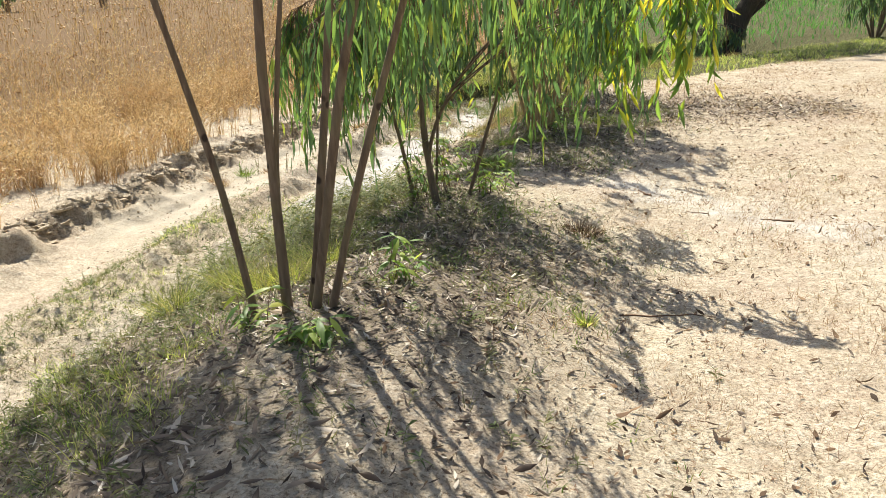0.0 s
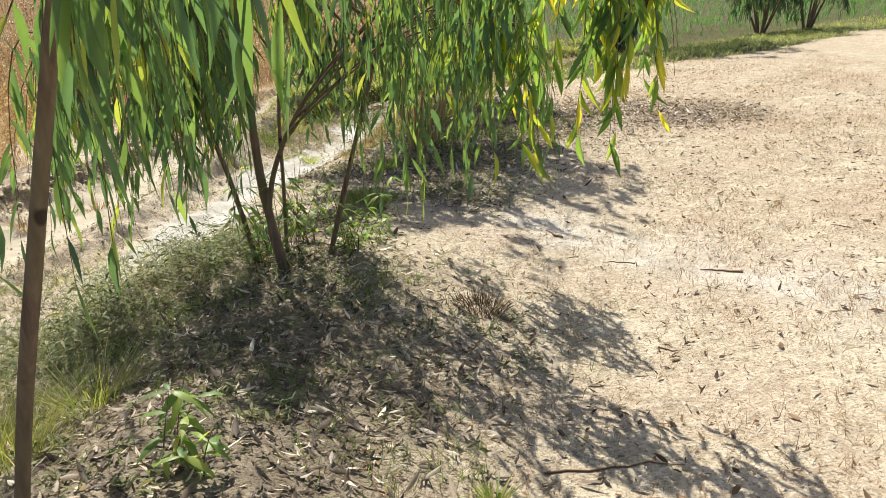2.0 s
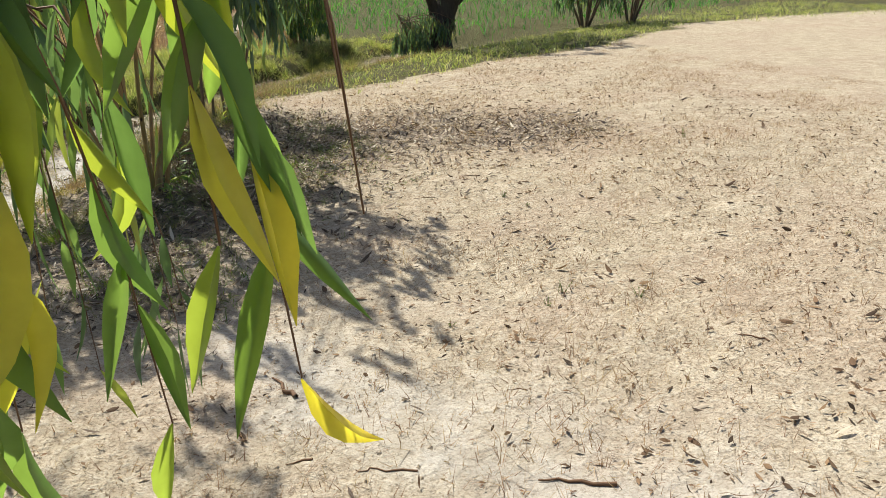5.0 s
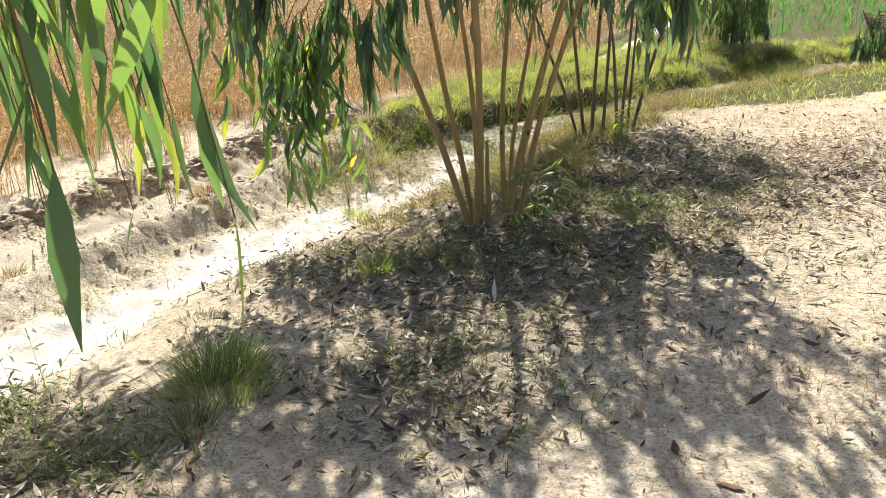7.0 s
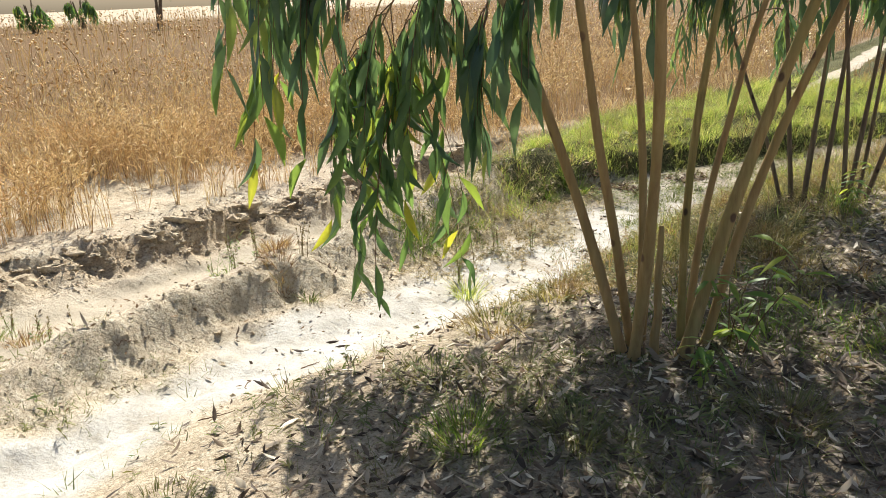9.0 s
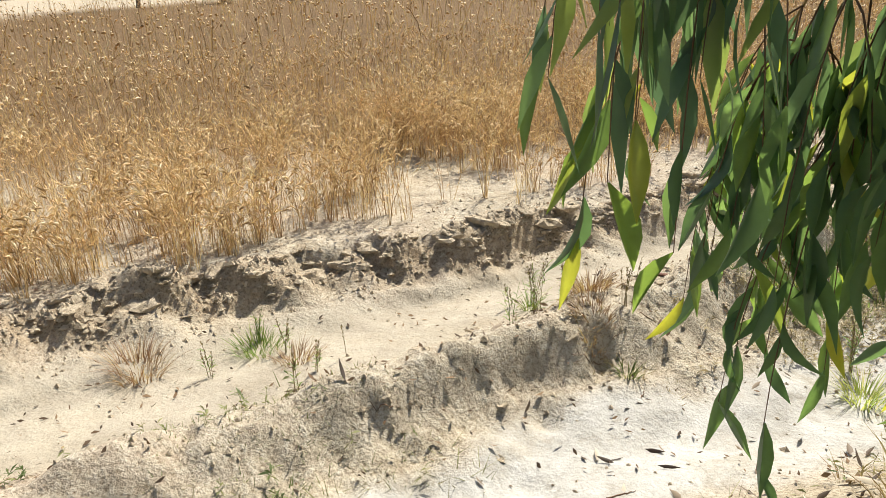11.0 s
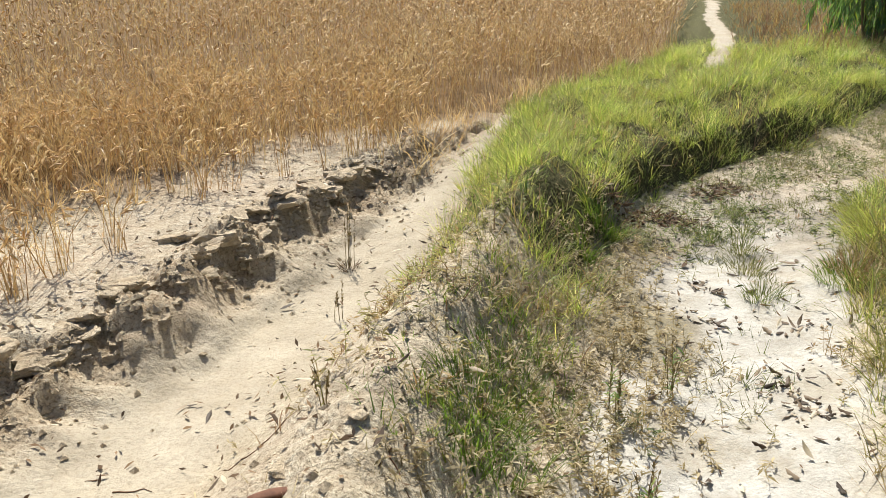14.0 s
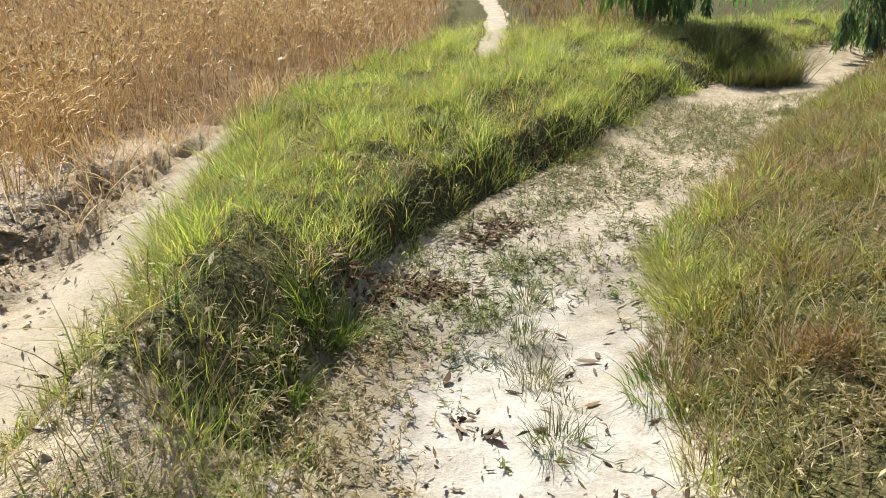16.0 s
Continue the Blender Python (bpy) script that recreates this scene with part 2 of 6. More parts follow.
# ---- materials ----
class Nodes:
    """A small writer of node materials."""

    def __init__(self, name):
        self.mat = bpy.data.materials.new(name)
        self.mat.use_nodes = True
        self.tree = self.mat.node_tree
        self.bsdf = self.tree.nodes["Principled BSDF"]
        self.out = self.tree.nodes["Material Output"]

    def add(self, kind, **inputs):
        node = self.tree.nodes.new(kind)
        for key, value in inputs.items():
            self.put(node, key.replace("_", " "), value)
        return node

    def put(self, node, key, value):
        socket = node.inputs[key]
        if isinstance(value, bpy.types.NodeSocket):
            self.tree.links.new(value, socket)
        else:
            socket.default_value = value

    def noise(self, scale, detail=4.0, rough=0.6, coords=None):
        node = self.add("ShaderNodeTexNoise", Scale=scale, Detail=detail, Roughness=rough)
        if coords is None:
            coords = self.add("ShaderNodeNewGeometry").outputs["Position"]
        self.put(node, "Vector", coords)
        return node.outputs["Fac"]

    def ramp(self, fac, *stops):
        node = self.tree.nodes.new("ShaderNodeValToRGB")
        self.put(node, "Fac", fac)
        els = node.color_ramp.elements
        while len(els) < len(stops):
            els.new(0.5)
        for el, (pos, col) in zip(els, stops):
            el.position = pos
            el.color = (*col, 1) if len(col) == 3 else col
        return node.outputs["Color"]

    def mix(self, fac, a, b, blend="MIX"):
        node = self.tree.nodes.new("ShaderNodeMix")
        node.data_type, node.blend_type = "RGBA", blend
        for index, value in ((0, fac), (6, a), (7, b)):
            if isinstance(value, bpy.types.NodeSocket):
                self.tree.links.new(value, node.inputs[index])
            else:
                node.inputs[index].default_value = value if index == 0 else (*value, 1)
        return node.outputs[2]

    def math(self, op, a, b=0.0):
        node = self.tree.nodes.new("ShaderNodeMath")
        node.operation = op
        for index, value in ((0, a), (1, b)):
            if isinstance(value, bpy.types.NodeSocket):
                self.tree.links.new(value, node.inputs[index])
            else:
                node.inputs[index].default_value = value
        return node.outputs[0]

    def attribute(self, name):
        node = self.tree.nodes.new("ShaderNodeAttribute")
        node.attribute_name = name
        return node.outputs["Fac"]

    def bump(self, height, strength, distance):
        node = self.add("ShaderNodeBump", Strength=strength, Distance=distance, Height=height)
        self.put(self.bsdf, "Normal", node.outputs["Normal"])

    def finish(self, colour, rough=0.8, gloss=0.3):
        self.put(self.bsdf, "Base Color", colour)
        self.put(self.bsdf, "Roughness", rough)
        self.put(self.bsdf, "Specular IOR Level", gloss)
        return self.mat


def foliage(name, stops, shine=0.5, glow=0.4, gloss=0.35, per_object=False, patch=0.0, patch_colour=(0.3, 0.2, 0.1), tint=0.4):
    """Leaves or blades: colour differs from one to the next, and light passes through."""
    m = Nodes(name)
    if per_object:
        rnd = m.add("ShaderNodeObjectInfo").outputs["Random"]
    else:
        rnd = m.add("ShaderNodeNewGeometry").outputs["Random Per Island"]
    col = m.ramp(rnd, *stops)
    col = m.mix(m.math("MULTIPLY", m.noise(40.0, 3.0), 0.35), col, (0.25, 0.2, 0.1), "MULTIPLY")
    if patch:
        col = m.mix(m.ramp(m.noise(patch, 4.0), (0.42, (0, 0, 0)), (0.62, (0.75, 0.75, 0.75))), col, patch_colour)
    m.finish(col, shine, gloss)
    tr = m.add("ShaderNodeBsdfTranslucent")
    m.put(tr, "Color", m.mix(1.0, m.mix(tint, col, (1.0, 0.97, 0.3), "OVERLAY"), (1.5, 1.45, 1.1), "MULTIPLY"))
    mixed = m.add("ShaderNodeMixShader", Fac=glow)
    m.tree.links.new(m.bsdf.outputs[0], mixed.inputs[1])
    m.tree.links.new(tr.outputs[0], mixed.inputs[2])
    m.tree.links.new(mixed.outputs[0], m.out.inputs["Surface"])
    return m.mat


def soil():
    m = Nodes("soil")
    silt, duff_shade, crop, turf = (m.attribute(n) for n in ("silt", "duff_shade", "crop", "turf"))
    sand, cut, drab = m.attribute("sand"), m.attribute("cut"), m.attribute("mud")
    plain = m.math("MAXIMUM", silt, sand)
    big, mid, fine = m.noise(0.7, 5.0), m.noise(5.0, 6.0, 0.65), m.noise(60.0, 4.0, 0.7)
    small = m.noise(21.0, 5.0, 0.7)
    field = m.ramp(mid, (0.28, (0.355, 0.296, 0.212)), (0.5, (0.48, 0.41, 0.30)), (0.7, (0.59, 0.515, 0.392)))
    field = m.mix(m.math("MULTIPLY", m.ramp(big, (0.45, (0, 0, 0)), (0.62, (1, 1, 1))), 0.55), field, (0.43, 0.335, 0.25))
    field = m.mix(m.math("MULTIPLY", m.ramp(small, (0.50, (0, 0, 0)), (0.64, (1, 1, 1))), 0.5), field, (0.65, 0.595, 0.485))
    field = m.mix(m.math("MULTIPLY", m.ramp(small, (0.36, (1, 1, 1)), (0.47, (0, 0, 0))), 0.42), field, (0.29, 0.23, 0.165))
    pale = m.ramp(mid, (0.3, (0.38, 0.36, 0.32)), (0.6, (0.50, 0.487, 0.455)))
    pale = m.mix(m.math("MULTIPLY", m.ramp(m.noise(1.9, 6.0, 0.7), (0.5, (0, 0, 0)), (0.6, (1, 1, 1))), 0.55), pale, (0.36, 0.32, 0.25))
    pale = m.mix(m.math("MULTIPLY", m.ramp(m.noise(9.0, 6.0, 0.72), (0.36, (1, 1, 1)), (0.46, (0, 0, 0))), 0.5), pale, (0.31, 0.28, 0.225))
    # leaf mould, made darker to carry some of the shade under the trees
    dark = m.ramp(mid, (0.35, (0.10, 0.08, 0.06)), (0.65, (0.24, 0.20, 0.15)))
    # strawy ground, its dark tones painting the shade at the stalks' feet
    straw = m.ramp(m.noise(9.0, 6.0, 0.7), (0.35, (0.10, 0.06, 0.03)), (0.65, (0.25, 0.165, 0.085)))
    # thatch below the grass; its near-black tones paint the shadow between blades
    green = m.ramp(m.noise(55.0, 5.0, 0.75), (0.38, (0.035, 0.035, 0.016)), (0.5, (0.09, 0.09, 0.04)), (0.66, (0.21, 0.19, 0.095)))
    smooth = m.ramp(m.noise(3.2, 5.0, 0.6), (0.3, (0.325, 0.28, 0.208)), (0.55, (0.41, 0.36, 0.275)), (0.75, (0.48, 0.43, 0.34)))
    col = m.mix(silt, m.mix(sand, field, smooth), pale)
    col = m.mix(drab, col, m.ramp(mid, (0.3, (0.20, 0.178, 0.122)), (0.65, (0.285, 0.258, 0.185))))
    # browner and darker tones along the broken face of the bank
    fresh = m.ramp(m.noise(16.0, 6.0, 0.7), (0.32, (0.22, 0.16, 0.10)), (0.5, (0.37, 0.285, 0.19)), (0.68, (0.50, 0.42, 0.31)))
    col = m.mix(cut, col, fresh)
    col = m.mix(duff_shade, col, dark)
    col = m.mix(crop, col, straw)
    ragged = m.ramp(m.math("ADD", turf, m.math("MULTIPLY", m.math("SUBTRACT", m.noise(14.0, 5.0, 0.7), 0.5), 1.4)), (0.42, (0, 0, 0)), (0.58, (1, 1, 1)))
    col = m.mix(ragged, col, green)
    col = m.mix(m.math("MULTIPLY", m.ramp(fine, (0.36, (1, 1, 1)), (0.5, (0, 0, 0))), m.math("SUBTRACT", 0.85, m.math("MULTIPLY", plain, 0.6))), col, (0.42, 0.37, 0.31), "MULTIPLY")
    grit = m.noise(170.0, 3.0, 0.7)
    col = m.mix(m.math("MULTIPLY", m.ramp(grit, (0.36, (1, 1, 1)), (0.44, (0, 0, 0))), m.math("SUBTRACT", 0.6, m.math("MULTIPLY", plain, 0.5))), col, (0.45, 0.4, 0.35), "MULTIPLY")
    relief = m.math("ADD", mid, m.math("ADD", m.math("MULTIPLY", small, 0.55), m.math("ADD", m.math("MULTIPLY", fine, 0.26), m.math("MULTIPLY", grit, 0.07))))
    node = m.add("ShaderNodeBump", Distance=0.04, Height=relief, Strength=m.math("SUBTRACT", 1.0, m.math("MULTIPLY", plain, 0.45)))
    m.put(m.bsdf, "Normal", node.outputs["Normal"])
    return m.finish(col, 0.95, 0.1)


def bark(name="brown bark", flush=0.0, tones=((0.10, 0.066, 0.045), (0.17, 0.118, 0.078), (0.26, 0.19, 0.125)), patch=(0.18, 0.145, 0.08)):
    m = Nodes(name)
    coords = m.add("ShaderNodeTexCoord").outputs["Object"]
    stretched = m.add("ShaderNodeMapping", Scale=(1, 1, 0.12), Vector=coords).outputs[0]
    streak, spots = m.noise(45.0, 5.0, 0.6, stretched), m.noise(6.0, 3.0, 0.5, coords)
    col = m.ramp(streak, (0.3, tones[0]), (0.5, tones[1]), (0.7, tones[2]))
    col = m.mix(m.ramp(spots, (0.4, (0, 0, 0)), (0.65, (0.7, 0.7, 0.7))), col, patch)
    scar = m.add("ShaderNodeTexVoronoi", Scale=9.0, Vector=m.add("ShaderNodeMapping", Scale=(1, 1, 0.7), Vector=coords).outputs[0])
    col = m.mix(m.ramp(scar.outputs["Distance"], (0.10, (1, 1, 1)), (0.16, (0, 0, 0))), col, (0.05, 0.035, 0.025))
    if flush:
        col = m.mix(m.math("MULTIPLY", m.add("ShaderNodeObjectInfo").outputs["Random"], flush), col, (0.42, 0.235, 0.135))
    m.bump(streak, 0.5, 0.006)
    return m.finish(col, 0.75, 0.25)


M_SOIL = soil()
M_BARK = bark()
M_TWIG = Nodes("twig bark").finish((0.16, 0.09, 0.05, 1), 0.7)
M_LEAF = foliage("eucalyptus leaf", ((0.0, (0.075, 0.145, 0.088)), (0.45, (0.115, 0.215, 0.092)), (0.85, (0.175, 0.29, 0.09)), (0.98, (0.36, 0.42, 0.09))), 0.38, 0.5, 0.6, tint=0.25)
M_LEAF_DARK = foliage("dark eucalyptus leaf", ((0.0, (0.075, 0.14, 0.10)), (0.5, (0.115, 0.20, 0.12)), (0.85, (0.17, 0.275, 0.115)), (0.98, (0.30, 0.37, 0.11))), 0.34, 0.5, 0.7, tint=0.15)
# yellower, brighter leaf copy: the sunlight on the near leaves is in its colour
M_LEAF_SUNNY = foliage("sunlit yellow-green eucalyptus leaf", ((0.0, (0.10, 0.19, 0.085)), (0.48, (0.17, 0.285, 0.085)), (0.78, (0.35, 0.42, 0.08)), (1.0, (0.66, 0.575, 0.09))), 0.38, 0.57, 0.5, True)
M_LEAF_ONE = foliage("single eucalyptus leaf", ((0.0, (0.075, 0.14, 0.095)), (0.6, (0.125, 0.215, 0.11)), (0.9, (0.19, 0.29, 0.09)), (1.0, (0.42, 0.42, 0.08))), 0.38, 0.46, 0.5, True)
M_LITTER = foliage("dry leaf", ((0.0, (0.04, 0.028, 0.021)), (0.36, (0.105, 0.074, 0.054)), (0.62, (0.25, 0.19, 0.14)), (0.84, (0.50, 0.42, 0.33)), (1.0, (0.76, 0.70, 0.60))), 0.6, 0.2, 0.35, tint=0.1)
M_DEBRIS = foliage("leaf crumbs", ((0.0, (0.05, 0.035, 0.025)), (0.6, (0.16, 0.10, 0.06)), (1.0, (0.30, 0.20, 0.12))), 0.8, 0.05, 0.2)
# the darkest stalks stand in for shade deep in the stand
M_WHEAT = foliage("ripe wheat straw", ((0.0, (0.10, 0.055, 0.02)), (0.35, (0.48, 0.315, 0.14)), (0.66, (0.77, 0.57, 0.29)), (1.0, (0.95, 0.80, 0.52))), 0.5, 0.14, 0.4, patch=1.4, patch_colour=(0.40, 0.24, 0.11), tint=0.0)
M_EAR = foliage("ripe wheat ear", ((0.0, (0.24, 0.145, 0.055)), (0.35, (0.72, 0.51, 0.245)), (0.7, (0.94, 0.76, 0.46)), (1.0, (0.98, 0.89, 0.68))), 0.45, 0.22, 0.45, patch=1.1, patch_colour=(0.56, 0.37, 0.18), tint=0.0)
M_STRAW = foliage("dry grass", ((0.0, (0.19, 0.105, 0.075)), (0.5, (0.35, 0.235, 0.165)), (1.0, (0.50, 0.40, 0.26))), 0.7, 0.2, 0.2)
# darkest blades of these three grasses imitate shadow inside the tufts by colour
M_GRASS = foliage("green grass", ((0.0, (0.07, 0.12, 0.03)), (0.3, (0.22, 0.33, 0.08)), (0.65, (0.41, 0.54, 0.16)), (0.88, (0.70, 0.67, 0.33)), (1.0, (0.86, 0.78, 0.52))), 0.45, 0.42, 0.4, patch=3.4, patch_colour=(0.27, 0.29, 0.10), tint=0.3)
M_MIXED = foliage("rank dull grass", ((0.0, (0.05, 0.065, 0.02)), (0.35, (0.18, 0.26, 0.065)), (0.7, (0.36, 0.43, 0.13)), (1.0, (0.62, 0.56, 0.34))), 0.55, 0.3, 0.25, patch=3.5, patch_colour=(0.25, 0.225, 0.105))
M_BANK = foliage("dull bank grass", ((0.0, (0.05, 0.06, 0.025)), (0.4, (0.17, 0.19, 0.065)), (0.75, (0.35, 0.33, 0.145)), (1.0, (0.66, 0.59, 0.41))), 0.6, 0.25, 0.25, patch=2.2, patch_colour=(0.25, 0.15, 0.085))
M_DRY = foliage("withered weeds", ((0.0, (0.11, 0.09, 0.055)), (0.35, (0.26, 0.22, 0.13)), (0.7, (0.44, 0.37, 0.25)), (1.0, (0.66, 0.59, 0.45))), 0.65, 0.3, 0.2, patch=3.0, patch_colour=(0.30, 0.24, 0.13), tint=0.15)
M_WEED = foliage("short weeds", ((0.0, (0.06, 0.09, 0.035)), (0.5, (0.13, 0.175, 0.068)), (1.0, (0.30, 0.315, 0.155))), 0.6, 0.26, 0.2, patch=2.5, patch_colour=(0.19, 0.17, 0.095))
M_HERB = foliage("green herb", ((0.0, (0.07, 0.13, 0.03)), (0.6, (0.13, 0.22, 0.05)), (1.0, (0.24, 0.28, 0.08))), 0.5, 0.4, 0.3)
M_SHOOT = foliage("fresh shoot leaf", ((0.0, (0.11, 0.21, 0.06)), (0.5, (0.20, 0.32, 0.08)), (0.85, (0.36, 0.44, 0.11)), (1.0, (0.52, 0.52, 0.16))), 0.45, 0.45, 0.4, tint=0.25)
M_SEED = foliage("dry seed stalk", ((0.0, (0.14, 0.10, 0.05)), (0.6, (0.24, 0.19, 0.09)), (1.0, (0.36, 0.29, 0.16))), 0.7, 0.1, 0.2)
M_CROP = foliage("green crop", ((0.0, (0.045, 0.17, 0.045)), (0.6, (0.08, 0.27, 0.07)), (1.0, (0.14, 0.34, 0.10))), 0.5, 0.35, 0.3)


def clod_soil():
    m = Nodes("crumbly soil")
    mid, fine = m.noise(18.0, 6.0, 0.65), m.noise(90.0, 4.0, 0.7)
    col = m.ramp(mid, (0.3, (0.33, 0.26, 0.18)), (0.65, (0.56, 0.475, 0.355)))
    m.bump(m.math("ADD", mid, m.math("MULTIPLY", fine, 0.4)), 1.0, 0.03)
    return m.finish(col, 0.95, 0.1)


M_CLOD = clod_soil()
M_BARK_OLD = bark("old dark bark", 0.0, ((0.02, 0.016, 0.012), (0.045, 0.035, 0.026), (0.085, 0.068, 0.05)), (0.05, 0.045, 0.03))
M_BARK_TAN = bark("olive bark", 0.5, ((0.20, 0.135, 0.05), (0.33, 0.24, 0.09), (0.46, 0.35, 0.15)), (0.29, 0.255, 0.09))


# ---- ground ----
def spread(lo, hi, pitch, reach, onward=0.0):
    inner = np.arange(lo, hi + pitch / 2, pitch)
    grow = pitch * 1.34 ** np.arange(1, 60)
    outer = np.cumsum(grow)
    outer = outer[outer < reach]
    more = np.arange(hi + 0.13, hi + onward, 0.13)
    end = more[-1] if len(more) else hi
    return np.concatenate((lo - outer[::-1], inner, more, end + outer))


def bank_edge(y):
    """Where the bank's grass begins: the ridge's foot, farther on the edge of the wheat."""
    return line(RIDGE_FOOT, y) + (line(LIP, y) + 0.05 - line(RIDGE_FOOT, y)) * step(17.8, 19.0, y)


def leeward(x, y):
    """The lower ridge is overgrown only on the side of the bed."""
    return np.maximum(np.maximum(0.15, step(-0.05, 0.3, x - line(RIDGE, y))), step(13.2, 14.0, y))


def off_trail(x, y):
    mid = np.interp(y, (20.2, 22.3, 24.3, 28.5, 35, 80), (2.3, 3.0, 3.66, 4.65, 6.6, 18.2))
    return 1 - step(20.2, 20.9, y) * step(0.24, 0.09, np.abs(x - mid + 0.12 * fbm(x * 2, y * 2, 53)))


def turf_share(x, y):
    """Green cover: the bank beyond the bare field and the crop behind it."""
    edge = np.interp(x, (2, 3.8, 5.7, 7.1, 9.4, 11.7, 15.6, 25), (13.5, 15.1, 15.7, 16.7, 17.4, 18.4, 21, 27)) + 0.5 * fbm(x, y, 51)
    under = 0.8 * step(11.3, 12.8, y) * step(line(BED_R, y), line(BED_R, y) + 0.3, x) * step(line(MOUND, y) + 0.6, line(MOUND, y) - 0.2, x)
    right = step(edge - 0.3, edge + 0.8, y) * step(line(BED_R, y), line(BED_R, y) + 0.6, x)
    bank = step(13.8, 15.2, y) * step(0.0, 0.25, x - bank_edge(y)) * step(line(BED_L, y) + 0.1, line(BED_L, y) - 0.1, x) * off_trail(x, y)
    beyond = step(20, 23, y) * step(-0.3, 0.2, x - line(LIP, y)) * off_trail(x, y)
    return np.clip(np.maximum(np.maximum(np.maximum(right, under), 0.8 * bank), beyond), 0, 1)


def build_ground():
    xs, ys = spread(-4.4, 4.2, 0.034, 1500, 3.0), spread(0.9, 18.2, 0.034, 1500, 13.0)
    gx, gy = np.meshgrid(xs, ys)
    gz = land(gx, gy)
    verts = np.stack((gx, gy, gz), 2).reshape(-1, 3)
    w, h = len(xs), len(ys)
    i = (np.arange(h - 1)[:, None] * w + np.arange(w - 1)[None, :]).reshape(-1, 1)
    me = mesh_of("ground", verts, i + np.array([0, 1, w + 1, w]))
    x, y = verts[:, 0], verts[:, 1]
    lip = line(LIP, y)
    # the litter share under the trees also deepens their shade by colour
    for name, share in (("mud", mud(x, y)), ("silt", bare(x, y) * (1 - 0.85 * mud(x, y))), ("duff_shade", np.maximum(0.82 * shed(x, y) * (1 - 0.65 * step(2.4, 3.2, x)), 0.6 * bare(x, y) * step(13.9, 15.6, y) * step(-0.3, 0.3, fbm(x * 2.2, y * 2.2, 131)) * step(20.5, 18, y))), ("crop", step(2.4, 4.0, lip - x + 0.6 * fbm(x, y, 52) - 0.9 * step(14.5, 13, y) + 1.5 * step(14, 16.5, y) + 2.0 * step(17.5, 19, y)) * step(-0.4, 0.0, lip - x) * step(50, 46, lip - x)), ("turf", turf_share(x, y)), ("cut", 0.8 * np.exp(-((x - lip - scarp_jag(y) - 0.12) / 0.17) ** 2) * step(6.5, 8.5, y)), ("sand", np.maximum(mud(x, y), 0.9 * step(lip + 0.25, lip + 0.5, x) * step(line(RIDGE_FOOT, y) + 0.25, line(RIDGE_FOOT, y) - 0.1, x) * step(7.0, 9.0, y)))):
        me.attributes.new(name, "FLOAT", "POINT").data.foreach_set("value", np.asarray(share, np.float32))
    me.materials.append(M_SOIL)
    tagged(new("ground", me), "pale dry sandy soil with a washed-out channel and bank", "ground", kind="structure")


build_ground()


def scatter(rng, n, x0, x1, y0, y1, chance):
    """n random places, kept with the chance that the function gives."""
    x, y = rng.uniform(x0, x1, n), rng.uniform(y0, y1, n)
    keep = rng.uniform(0, 1, n) < chance(x, y)
    return x[keep], y[keep]


def rooted(x, y, sink=0.005):
    return np.stack((x, y, land(x, y) - sink), 1)


def grass(name, material, label, category, n, area, chance, size, width, lean=0.35, profile=(1, 0.75, 0.05), tuft=1, spread_r=0.035, seed=1, swell=1.2):
    """Blades in tufts, taller and shorter by patches."""
    rng = np.random.default_rng(seed)
    x, y = scatter(rng, n, *area, chance)
    tall = np.repeat(rng.uniform(0.75, 1.25, len(x)) * np.clip(0.75 + 0.8 * fbm(x * swell, y * swell, seed), 0.35, 1.5), tuft)
    x, y = np.repeat(x, tuft), np.repeat(y, tuft)
    m = len(x)
    a, r = rng.uniform(0, 6.28, m), spread_r * np.sqrt(rng.uniform(0, 1, m))
    x, y = x + r * np.cos(a), y + r * np.sin(a)
    out = np.stack((np.cos(a), np.sin(a), 0 * a), 1) if tuft > 1 else heading(rng, m)
    up = unit(np.array([0, 0, 1.0]) + out * rng.uniform(0, lean, (m, 1)) + 0.15 * heading(rng, m))
    side = unit(np.cross(up, out + 1e-3) + 0.4 * rng.normal(size=(m, 3)))
    length = rng.uniform(*size, m) * tall
    v, q = ribbons(rooted(x, y), up, side, length, width * rng.uniform(0.6, 1.4, m), out * rng.uniform(0.05, 0.6, (m, 1)) - np.array([0, 0, 0.18]), profile)
    return tagged(part(name, mesh_of(name, v, q), material), label, category, kind="stuff")


